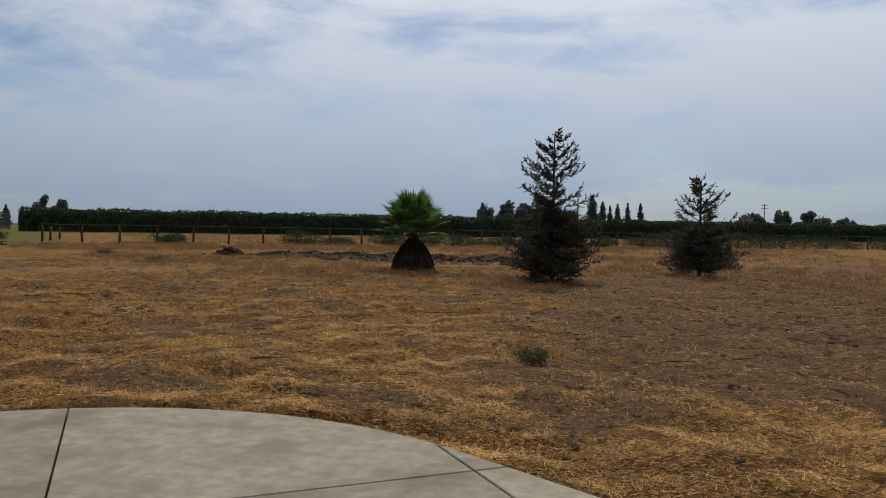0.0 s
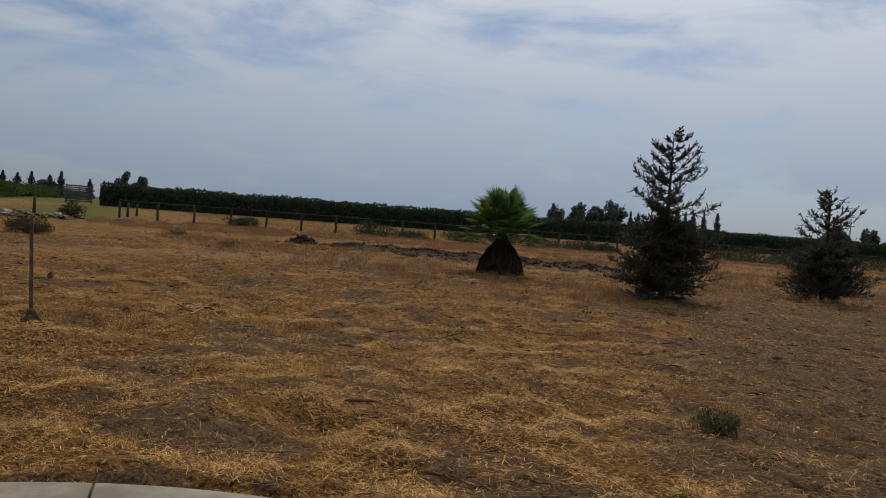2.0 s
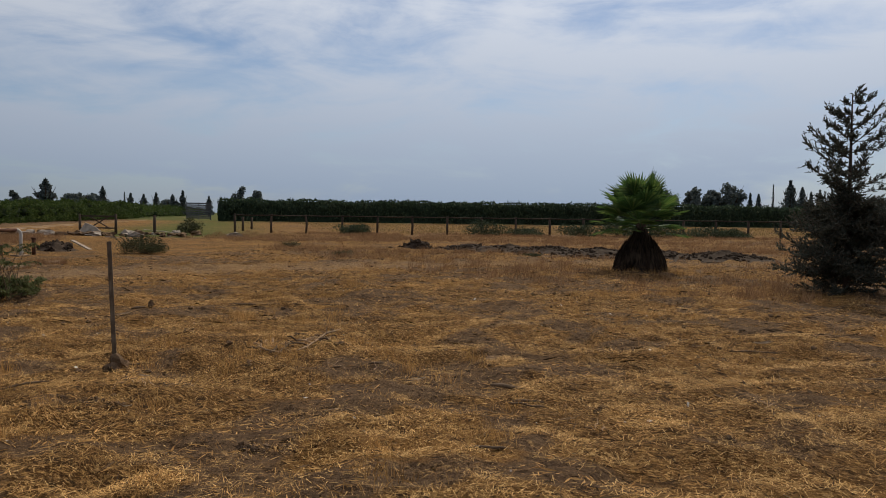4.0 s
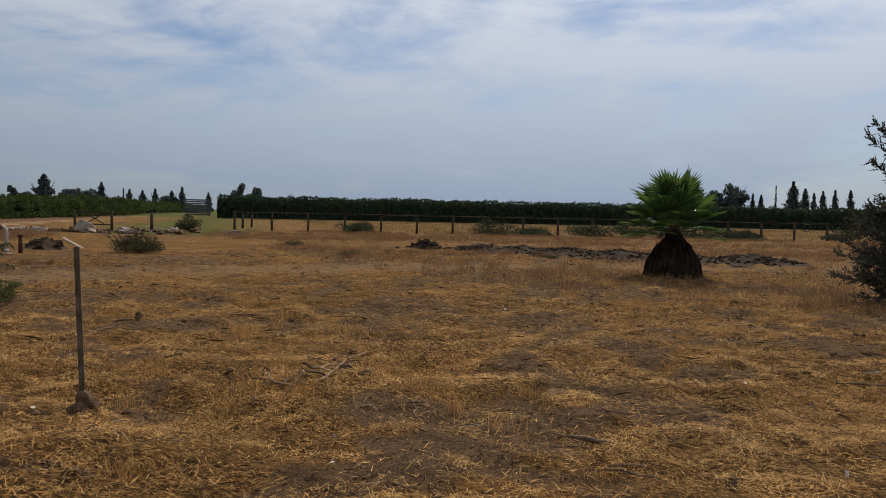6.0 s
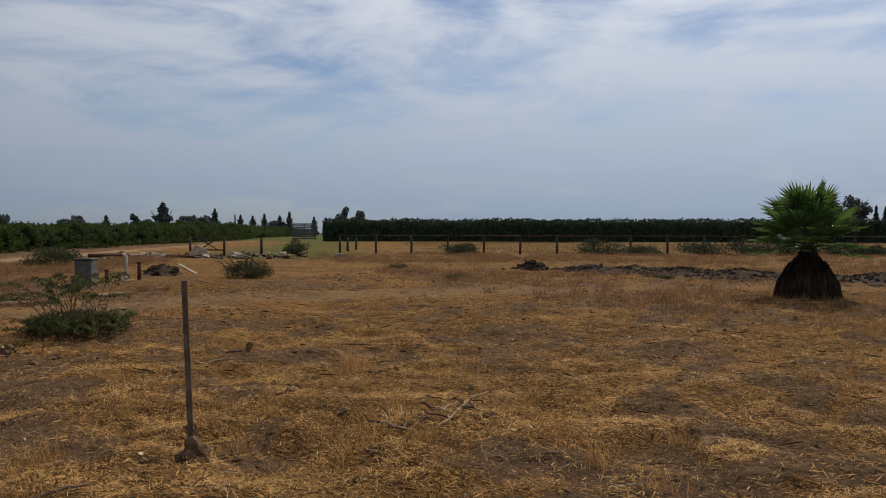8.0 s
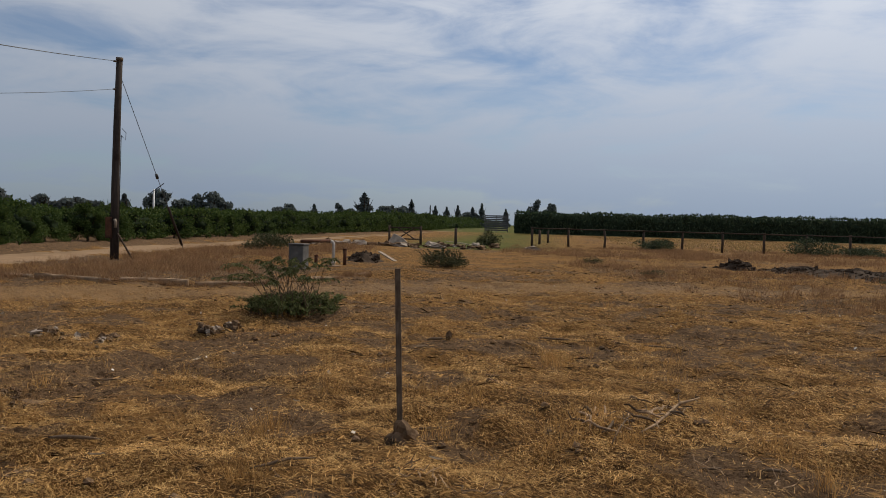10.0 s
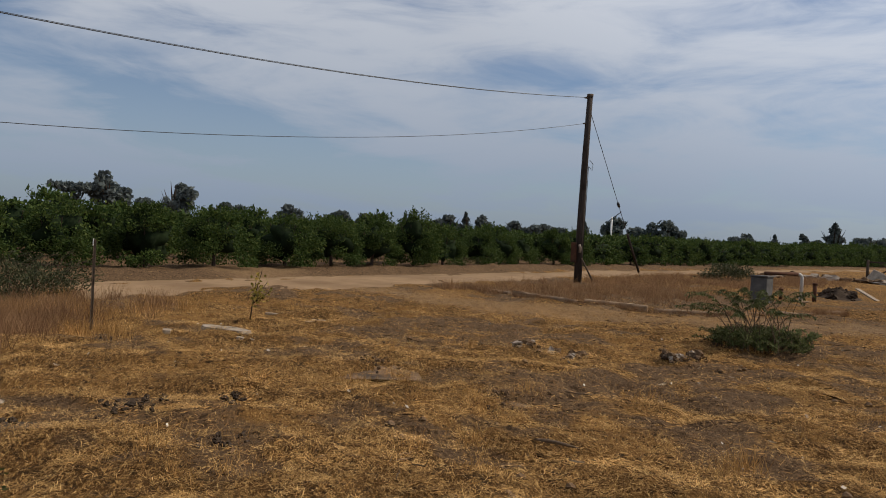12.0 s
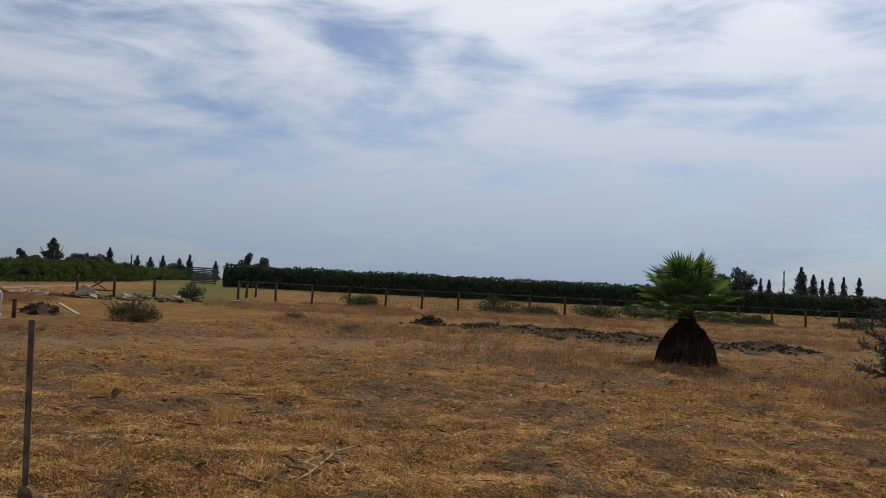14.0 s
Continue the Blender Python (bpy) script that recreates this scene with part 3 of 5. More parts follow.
# ---- far orchard hedge, beyond the field ----
def build_hedge():
    ax, ay, dx, dy = -106.0, 106.5, 0.835, 0.55
    g = np.random.default_rng(11)
    length = 330.0
    bm = bmesh.new()
    rows = []
    for s in np.arange(0, length, 2.0):
        ring = []
        for off, z in ((-1.6, 0.1), (-1.9, 1.0), (-1.7, 2.6), (-0.9, 3.7), (0.9, 3.75), (1.8, 2.7), (1.7, 0.1)):
            o = off + g.normal() * 0.15
            ring.append(bm.verts.new((ax + dx * s + dy * o, ay + dy * s - dx * o, z + g.normal() * 0.12 * (z > 1))))
        rows.append(ring)
    for lo, hi in zip(rows, rows[1:]):
        for k in range(6):
            bm.faces.new((lo[k], hi[k], hi[k + 1], lo[k + 1]))
    bm.faces.new(rows[0])
    bm.faces.new(rows[-1][::-1])
    bmesh.ops.recalc_face_normals(bm, faces=bm.faces)
    hedge = thing("orchard_rows", 0, 0, "long dark green row of dense orchard trees beyond field", "orchard", z=0, kind="stuff")
    part("inner_foliage", bm, M_HEDGE, hedge)
    k = 52000
    s = g.uniform(0, length, k) ** 1.0
    t = g.uniform(0, 1, k)
    crest = 3.45 + 0.35 * vnoise(s, s * 0, 5, 41) + 0.3 * vnoise(s, s * 0, 1.4, 42)
    shoot = g.uniform(0, 1, k) < 0.16
    z = np.where(shoot, crest + 0.55 * t * vnoise(s, s * 0, 0.5, 43), 0.25 + (crest - 0.2) * t ** 0.8)
    off = np.where(shoot, g.normal(size=k) * 0.7, np.sqrt(np.clip(1 - (2 * z / (2 * crest) - 0.45) ** 2, 0, 1)) * 1.9 + g.normal(size=k) * 0.25)
    p = np.stack([ax + dx * s + dy * off, ay + dy * s - dx * off, z], 1)
    axis = g.normal(size=(k, 3)) * 0.6 + np.array([0, 0, 1.0])
    part("leaves", leaves("leaves", p, axis, 0.55, 0.22, 12), M_HEDGE, hedge)


build_hedge()

# ---- trees of the yard ----
def build_palm():
    g = np.random.default_rng(21)
    palm = thing("fan_palm", -7.45, 26.7, "young fan palm with green leaves over dark dead skirt", "palm tree", z=0.0)
    # skirt of dead leaves, wider at the ground
    prof = [(0.7, 0.0), (0.71, 0.2), (0.65, 0.45), (0.52, 0.68), (0.35, 0.86), (0.2, 1.0), (0.15, 1.16), (0.13, 1.5)]
    bm = bmesh.new()
    rows = []
    for r, z in prof:
        rows.append([bm.verts.new((r * (0.9 + 0.16 * math.sin(k * 2.4 + z) + g.normal() * 0.03) * math.cos(k * math.pi / 12), r * (0.9 + 0.16 * math.sin(k * 2.4 + z)) * math.sin(k * math.pi / 12), z)) for k in range(24)])
    for lo, hi in zip(rows, rows[1:]):
        for k in range(24):
            bm.faces.new((lo[k], lo[(k + 1) % 24], hi[(k + 1) % 24], hi[k])).smooth = True
    bm.faces.new(rows[-1])
    trunk = part("trunk", bm, M_SKIRT, palm, "dark brown trunk wrapped in dead leaf bases")
    k = 900
    ang, t = g.uniform(0, 6.283, k), g.uniform(0, 1, k)
    z0 = 0.15 + 1.1 * t
    rad = np.interp(z0, [z for _, z in prof], [r for r, _ in prof]) * 0.98 + 0.02
    c = np.stack([np.cos(ang) * rad, np.sin(ang) * rad, z0], 1)
    axis = np.stack([np.cos(ang + g.normal(size=k) * 0.3) * 0.45, np.sin(ang + g.normal(size=k) * 0.3) * 0.45, -np.ones(k)], 1)
    part("dead_leaves", leaves("dead_leaves", c, axis, 0.42, 0.07, 3), M_SKIRT, trunk, "hanging dry brown leaf strips")
    for i in range(31):
        a = i * 2.39996
        lift = 1.5 - 1.55 * (i / 30) ** 0.9 + g.normal() * 0.08
        d = Vector((math.cos(a) * math.cos(lift), math.sin(a) * math.cos(lift), math.sin(lift)))
        base = Vector((math.cos(a) * 0.09, math.sin(a) * 0.09, 1.25 + 0.25 * max(0, lift)))
        reach = 0.62 + 0.16 * g.uniform()
        tip = base + d * reach + Vector((0, 0, -0.05))
        bm = bmesh.new()
        tube(bm, [base, base + d * reach * 0.5 + Vector((0, 0, 0.03)), tip], [0.02, 0.015, 0.011], 5)
        # the blade: a fan of folded fingers, split at their ends
        side = d.cross(Vector((0, 0, 1)))
        side = (side if side.length > 0.2 else Vector((-math.sin(a), math.cos(a), 0))).normalized()
        nrm = side.cross(d).normalized()
        fingers, size = 27, 0.7 + 0.14 * g.uniform() - 0.12 * (lift < -0.1)
        for f in range(fingers):
            w = (f / (fingers - 1) - 0.5) * radians(215)
            fd = (d * math.cos(w) + side * math.sin(w)).normalized()
            fs = (side * math.cos(w) - d * math.sin(w)).normalized()
            le = size * (0.72 + 0.28 * math.cos(w * 0.8)) * g.uniform(0.9, 1.05)
            mid, half = tip + fd * le * 0.58, le * 0.58 * radians(215) / fingers * 0.56
            droop = Vector((0, 0, -0.10 * le * g.uniform(0.4, 1.6)))
            end = tip + fd * le + droop
            q = [bm.verts.new(tip), bm.verts.new(mid - fs * half + nrm * 0.012), bm.verts.new(end), bm.verts.new(mid + fs * half + nrm * 0.012), bm.verts.new(mid - nrm * 0.012)]
            bm.faces.new((q[0], q[1], q[4]))
            bm.faces.new((q[0], q[4], q[3]))
            bm.faces.new((q[1], q[2], q[4]))
            bm.faces.new((q[4], q[2], q[3]))
        part("fan_leaf", bm, M_PALM, palm)


build_palm()


def build_conifer(x, y, tall, wide, seed, label, skirt_top, fork):
    """A young conifer: dense wide skirt of branches below, sparse whorls above."""
    g = np.random.default_rng(seed)
    tree = thing("conifer_tree", x, y, label, "conifer tree", "young conifers in the yard", z=0.0)
    bm = bmesh.new()
    lean = g.normal(size=2) * 0.02
    stem = [(lean[0] * t, lean[1] * t + 0.03 * math.sin(t * 3), -0.1 + tall * t) for t in np.linspace(0, 1, 9)]
    tube(bm, stem, list(np.linspace(0.085, 0.012, 9)), 8)
    trunk = part("trunk", bm, M_BARK, tree)
    pts, axes = [], []
    wood = bmesh.new()

    def branch(z, ang, reach, rise, sprays, thick):
        steps_ = 7
        line = []
        for k in range(steps_):
            t = k / (steps_ - 1)
            zz = z + reach * (rise * t - 0.3 * t * t * (z < skirt_top) + 0.34 * t ** 3)
            wob = 0.1 * math.sin(t * 4 + ang * 3)
            line.append(Vector((math.cos(ang + wob) * reach * t, math.sin(ang + wob) * reach * t, max(0.05, zz))))
        tube(wood, line, list(np.linspace(thick, 0.005, steps_)), 5)
        for k in range(sprays):
            t = g.uniform(0.15, 1.0) ** 0.75
            i = min(int(t * (steps_ - 1)), steps_ - 2)
            p = line[i].lerp(line[i + 1], t * (steps_ - 1) - i)
            d = (line[i + 1] - line[i]).normalized()
            s = d.cross(Vector((0, 0, 1))).normalized() * g.choice((-1, 1))
            twig = (d * g.uniform(0.1, 0.9) + s * g.uniform(0.1, 1.0) + Vector((0, 0, g.uniform(-0.45, 0.95)))).normalized()
            le = min(0.34, 0.14 + 0.14 * reach) * g.uniform(0.4, 1.0)
            for j in range(8):
                q = p + twig * le * (j + 0.5) / 8
                pts.append(tuple(q))
                axes.append(tuple(twig + Vector(g.normal(size=3)) * 0.55))
    z = 0.2
    while z < tall - 0.1:
        if z < skirt_top:
            f = z / skirt_top
            reach = wide / 2 * (0.8 + 0.24 * math.sin(math.pi * min(1, f * 1.25)) - 0.25 * f ** 3)
            for k in range(13):
                branch(z + g.uniform(-0.12, 0.12), g.uniform(0, 6.283), reach * g.uniform(0.35, 1.12), g.uniform(-0.25, 0.4), 36, 0.011)
            z += 0.115
        else:
            left = (tall - z) / (tall - skirt_top)
            reach = wide / 2 * (0.16 + 0.62 * left)
            for k in range(4):
                branch(z + g.uniform(-0.1, 0.1), g.uniform(0, 6.283), reach * g.uniform(0.3, 1.25), g.uniform(-0.1, 0.35), int(16 + 30 * left), 0.009)
            z += 0.21 * g.uniform(0.6, 1.4)
    for zf, ang, reach in fork:
        branch(zf, ang, reach, 0.55, 30, 0.016)
    branch(tall - 0.14, 0.4, 0.16, 1.0, 5, 0.006)
    tagged(part("branches", wood, M_BARK, trunk), kind="stuff")
    part("needles", leaves("needles", np.array(pts), np.array(axes), 0.075, 0.026, seed), M_NEEDLE, tree, "dusty dark green needles")


build_conifer(-2.02, 23.5, 4.38, 2.75, 31, "tall young conifer with dense skirt and sparse top", 2.15, ((3.2, -0.6, 0.85), (2.9, 2.9, 0.8), (3.5, -0.45, 0.6)))
build_conifer(2.17, 29.3, 3.4, 3.0, 32, "smaller young conifer with rounded dark skirt of branches", 1.55, ((2.0, -0.4, 0.95), (1.9, 2.8, 0.9)))


# ---- shrubs and weeds ----
def build_shrub(name, x, y, wide, tall, count, leaf, mat, seed, label, category="shrub", group="", wands=0, deep=1.0):
    g = np.random.default_rng(seed)
    ob = thing(name, x, y, label, category, group, turn=g.uniform(0, 360))
    r = wide / 2
    blobs = 22
    ang, rad = np.arange(blobs) * 2.4 + g.normal(size=blobs) * 0.3, np.sqrt((np.arange(blobs) + 0.5) / blobs) * 0.78
    bz = g.uniform(0.12, 0.8, blobs) * np.sqrt(np.clip(1 - rad ** 2, 0.15, 1))
    c = np.stack([np.cos(ang) * rad * r, np.sin(ang) * rad * r * deep, bz * tall], 1)
    pick = g.integers(0, blobs, count)
    p = c[pick] + unit(g.normal(size=(count, 3))) * (g.uniform(0, 1, (count, 1)) ** 0.4) * np.array([r * 0.36, r * 0.36 * deep, tall * 0.27])
    p[:, 2] = np.maximum(p[:, 2], 0.02 + 0.1 * g.uniform(0, 1, count))
    axis = p * np.array([1, 1, 0.4]) + g.normal(size=p.shape) * r * 0.5 + np.array([0, 0, tall * 0.4])
    bm = bmesh.new()
    for i in range(blobs):
        mid = Vector(c[i]) * 0.5 + Vector((0, 0, tall * 0.05))
        tube(bm, [(c[i][0] * 0.1, c[i][1] * 0.1, -0.03), mid, Vector(c[i])], [0.012, 0.009, 0.004], 5)
    more, more_axis = [], []
    for i in range(wands):
        a, lean, le = g.uniform(0, 6.283), g.uniform(0.1, 1.0 if wands > 40 else 0.7), tall * g.uniform(1.0, 1.45) * (2.3 if wands > 40 else 1)
        line = []
        b0, b1 = g.normal(size=2) * r * 0.3
        for t in np.linspace(0, 1, 8):
            line.append(Vector((b0 + math.cos(a) * r * lean * t * (0.6 + 0.35 * t), b1 + math.sin(a) * r * lean * t * (0.6 + 0.35 * t), le * (t - 0.36 * t ** 3.4))))
        tube(bm, line, list(np.linspace(0.011, 0.003, 8)), 5)
        for k in range(46):
            t = g.uniform(0.35, 1.0)
            j = min(int(t * 7), 6)
            q = line[j].lerp(line[j + 1], t * 7 - j)
            more.append(tuple(q + Vector(g.normal(size=3)) * 0.02))
            more_axis.append(tuple(g.normal(size=3) + np.array([0, 0, -0.4])))
    if more:
        p, axis = np.concatenate([p, np.array(more)]), np.concatenate([axis, np.array(more_axis)])
    tagged(part("stems", bm, M_STICK, ob), kind="stuff")
    part("leaves", leaves("leaves", p, axis, leaf, leaf * 0.36, seed), mat, ob)
    return ob


def build_feathery_bush(x, y, wide, tall, seed):
    """A dense low mound with long arching wands that carry hanging leaflets."""
    g = np.random.default_rng(seed)
    ob = thing("bush", x, y, "green feathery bush with long arching stems on straw", "bush")
    r = wide / 2
    bm = bmesh.new()
    pts, axes = [], []
    for i in range(230):
        a, b = g.uniform(0, 6.283), g.uniform(0, 6.283)
        tall_one = i < 40
        foot = Vector((math.cos(b), math.sin(b), 0)) * r * (0.45 if tall_one else 0.72) * math.sqrt(g.uniform())
        h = tall * (g.uniform(0.65, 1.1) if tall_one else g.uniform(0.1, 0.34))
        out = r * (g.uniform(0.3, 1.0) if tall_one else g.uniform(0.15, 0.45))
        line = [foot + Vector((math.cos(a) * out * t ** 1.4, math.sin(a) * out * t ** 1.4, h * (1.75 * t - 0.9 * t ** 2.6))) for t in np.linspace(0, 1, 9)]
        tube(bm, line, list(np.linspace(0.007, 0.002, 9)), 4)
        for k in range(76 if tall_one else 60):
            t = g.uniform(0.4 if tall_one else 0.1, 1.0) ** (0.7 if tall_one else 1.0)
            q = t * 8
            m = min(int(q), 7)
            p = line[m].lerp(line[m + 1], q - m)
            d = (line[m + 1] - line[m]).normalized()
            side = d.cross(Vector((0, 0, 1))).normalized() * g.choice((-1, 1))
            way = d * g.uniform(0.1, 0.7) + side * g.uniform(0.3, 0.8) + Vector((0, 0, g.uniform(-1.0, 0.0) if tall_one else g.uniform(-0.4, 0.8)))
            p = p + way * 0.03
            pts.append((p.x, p.y, max(0.03, p.z)))
            axes.append(tuple(way))
    tagged(part("stems", bm, M_STICK, ob), kind="stuff")
    part("leaves", leaves("leaves", np.array(pts), np.array(axes), 0.075, 0.016, seed), M_BUSH, ob)


build_feathery_bush(-14.95, 12.35, 2.05, 0.96, 51)
build_shrub("bush", -25.0, 23.8, 1.75, 0.72, 5200, 0.06, M_SHRUB, 52, "round grey-green tumbleweed bush beside the track", "bush", wands=16)
build_shrub("bush", -42.0, 25.4, 3.2, 0.95, 2600, 0.14, M_SHRUB, 53, "low dusty grey-green bush beside the dirt lane", "bush")
build_shrub("bush", -46.6, 45.6, 2.0, 1.25, 2000, 0.14, M_SHRUB, 54, "grey-green bush at the corner of the fence", "bush")
build_shrub("bush", -18.3, 0.0, 2.6, 0.95, 4800, 0.07, M_SHRUB, 55, "dusty grey-green bush among russet dry weeds", "bush", wands=14)
build_shrub("bush", -18.6, -2.2, 2.6, 1.45, 6000, 0.07, M_SHRUB, 56, "loose olive-green bush with thin dry stems", "bush", wands=18)
build_shrub("bush", -17.6, -4.0, 1.6, 1.75, 2400, 0.07, M_BUSH, 57, "upright yellowish bush with thin bare shoots", "bush", wands=26)
build_shrub("bush", -14.9, -3.6, 1.0, 0.7, 1200, 0.07, M_SHRUB, 58, "small grey weed bush in dry grass", "bush", wands=8)
build_shrub("weed", 0.0, 9.5, 0.46, 0.18, 240, 0.036, M_BUSH, 61, "small grey-green weed clump on bare soil", "weed", wands=10)
build_shrub("weed", -7.9, 3.75, 0.5, 0.2, 420, 0.04, M_BUSH, 62, "small grey-green weed clump in straw", "weed", wands=8)
for i, (x, y, w, h) in enumerate([(-19.5, 28.5, 1.0, 0.3), (-25.5, 32.5, 1.1, 0.35), (-13.5, 33.0, 0.8, 0.2)]):
    build_shrub("weed", x, y, w, h, 600, 0.06, M_SHRUB, 70 + i, "low green weed patch in dry grass", "weed", "weed patches")


def fence_at(i, out=0.0):
    k = math.hypot(*FENCE_STEP)
    return FENCE_A[0] + FENCE_STEP[0] * i + FENCE_STEP[1] / k * out, FENCE_A[1] + FENCE_STEP[1] * i - FENCE_STEP[0] / k * out


for i, (at, w, h) in enumerate([(3.35, 2.4, 0.95), (7.1, 3.2, 1.1), (8.2, 2.6, 0.8), (9.8, 3.2, 1.1), (11.0, 3.6, 1.2), (12.2, 3.2, 1.05), (13.6, 3.0, 0.9), (14.4, 2.4, 0.8), (17.2, 2.6, 0.9),
                                (18.8, 3.4, 1.4), (20.0, 3.8, 1.6), (21.3, 3.8, 1.5), (22.6, 4.0, 1.6), (24.0, 3.6, 1.4), (25.6, 4.0, 1.5), (27.2, 4.0, 1.3), (29.5, 4.2, 1.4), (31.5, 4.2, 1.5), (33.5, 4.0, 1.3)]):
    x, y = fence_at(at, 1.3)
    build_shrub("fence_shrub", x, y, w * 1.3, h * 1.15, 2200, 0.17, M_DKSHRUB, 80 + i, "dark green shrub growing against the post fence", "shrub", "shrubs along the fence")


def build_sapling():
    g = np.random.default_rng(91)
    ob = thing("sapling", -16.15, 4.3, "thin young sapling with sparse yellow-green leaves", "sapling")
    bm = bmesh.new()
    pts, axes = [], []
    for k in range(5):
        a = k * 1.3 + 0.4
        tip = Vector((0.2 * math.cos(a), 0.2 * math.sin(a) + 0.1 + 0.05 * k, 0.4 + 0.1 * k))
        line = [Vector((0, 0, -0.02)), Vector((0.02 * math.cos(a), 0.03, 0.25)), tip]
        tube(bm, line, [0.013, 0.009, 0.004], 5)
        for j in range(26):
            t = g.uniform(0.15, 1)
            pts.append(tuple(line[1].lerp(tip, t) + Vector(g.normal(size=3)) * 0.045))
            axes.append(tuple(g.normal(size=3)))
    part("stem", bm, M_BARK, ob)
    part("leaves", leaves("leaves", np.array(pts), np.array(axes), 0.07, 0.045, 4), M_SAP, ob)


build_sapling()


# ---- fence, gate, posts ----
def build_fence():
    g = np.random.default_rng(41)
    top = 1.46
    fence = thing("post_fence", FENCE_A[0], FENCE_A[1], "weathered wooden post fence with added dark top bars", "fence", z=0.0)
    turn = math.atan2(FENCE_STEP[1], FENCE_STEP[0])
    gap = math.hypot(*FENCE_STEP)
    fence.matrix_basis = pose(FENCE_A[0], FENCE_A[1], 0, 0, 0, math.degrees(turn))
    for i in range(38):
        bm = bmesh.new()
        h = top + g.uniform(-0.05, 0.06)
        tilt = g.normal() * 0.02 + (0.1 if i == 2 else 0)
        tube(bm, [(i * gap + g.normal() * 0.04, 0, -0.2), (i * gap, 0, h * 0.5), (i * gap - tilt * h, 0, h)], [0.1, 0.095, 0.088], 8)
        part("post", bm, M_POST, fence)
    # added bars along the post tops stand in for the hedge's shadow line
    for i in range(0, 37):
        bm = bmesh.new()
        tube(bm, [(i * gap - 0.02, -0.07, top - 0.05), (i * gap + gap / 2, -0.07, top - 0.075), (i * gap + gap - 0.03, -0.07, top - 0.05)], 0.045, 6)
        part("rail", bm, M_POST, fence)
    for z in (0.4, 0.8):
        bm = bmesh.new()
        tube(bm, [(i * gap / 2, -0.09, z + 0.01 * math.sin(i)) for i in range(75)], 0.004, 4)
        part("wire", bm, M_STEEL, fence)
    # an old hoop hung on the fence
    hoop = thing("hoop", *fence_at(16.35, 0.14), "dark ring of old tyre hung on the fence", "tyre", z=1.05, turn=math.degrees(turn))
    bm = bmesh.new()
    tube(bm, [(0.3 * math.cos(t), -0.02, 0.3 * math.sin(t)) for t in np.linspace(0, 2 * math.pi, 25)], 0.045, 8)
    part("tyre", bm, M_WIRE, hoop)


build_fence()


def build_gate():
    a, b = Vector((-52.6, 40.7, 0)), Vector((-49.4, 41.3, 0))
    gate = thing("farm_gate", a.x, a.y, "closed timber farm gate with crossed braces", "gate", z=0.0)
    d = b - a
    gate.matrix_basis = pose(a.x, a.y, 0, 0, 0, math.degrees(math.atan2(d.y, d.x)))
    w = d.length
    for x in (0, w):
        bm = bmesh.new()
        tube(bm, [(x, 0, -0.2), (x, 0, 1.35)], [0.1, 0.09], 8)
        part("gate_post", bm, M_POST, gate)
    for z in (0.35, 1.2):
        bm = bmesh.new()
        box(bm, (w - 0.16, 0.05, 0.1), pose(w / 2, 0, z), 0.008)
        part("rail", bm, M_POST, gate)
    for s in (-1, 1):
        bm = bmesh.new()
        le = math.hypot(w * 0.55, 0.85)
        box(bm, (le, 0.04, 0.08), pose(w / 2 + 0.15, -0.03 * s, 0.78, 0, s * math.degrees(math.atan2(0.85, w * 0.55)), 0), 0.006)
        part("brace", bm, M_POST, gate)
    for x, y, h in ((-46.3, 42.1, 1.35), (-50.9, 55.5, 1.2), (-54.9, 60.8, 1.2)):
        p = thing("fence_post", x, y, "single weathered round wooden fence post", "post", "lone fence posts")
        bm = bmesh.new()
        tube(bm, [(0, 0, -0.2), (0.01, 0, h)], [0.11, 0.1], 9)
        part("post", bm, M_POST, p)


build_gate()


def build_corral():
    """Grey board panels beyond the green patch."""
    c = thing("board_fence", -125.1, 116.0, "grey weathered board fence panel beyond green grass", "fence", z=0.0, turn=math.degrees(math.atan2(0.68, 0.74)))
    for i in range(3):
        bm = bmesh.new()
        box(bm, (0.16, 0.16, 3.7), pose(i * 2.35, 0, 1.75), 0.01)
        part("post", bm, M_BOARD, c)
    for k in range(9):
        bm = bmesh.new()
        box(bm, (4.9, 0.05, 0.27), pose(2.35, -0.11, 0.45 + k * 0.37), 0.006)
        part("board", bm, M_BOARD, c)


build_corral()


def build_angle_post():
    """The steel angle post set in a lump of concrete."""
    p = thing("steel_post", -7.77, 9.4, "leaning rusty steel angle post in concrete lump", "post")
    bm = bmesh.new()
    prof = [(-0.022, -0.022), (0.022, -0.022), (0.022, -0.015), (-0.015, -0.015), (-0.015, 0.022), (-0.022, 0.022)]
    lo = [bm.verts.new((x, y, 0.0)) for x, y in prof]
    hi = [bm.verts.new((x - 0.091, y + 0.065, 1.26)) for x, y in prof]
    for k in range(6):
        bm.faces.new((lo[k], lo[(k + 1) % 6], hi[(k + 1) % 6], hi[k]))
    bm.faces.new(lo[::-1])
    bm.faces.new(hi)
    for f in bm.faces:
        f.smooth = False
    bmesh.ops.rotate(bm, verts=bm.verts, cent=(0, 0, 0), matrix=Matrix.Rotation(radians(25), 3, "Z"))
    part("angle_iron", bm, M_STEEL, p)
    bm = bmesh.new()
    g = np.random.default_rng(3)
    lump(bm, (0.2, 0.2, 0.24), (0, 0, 0.03), g, 0.34, 3)
    part("footing", bm, M_ROCK, p, "dirty rough lump of old concrete")


build_angle_post()


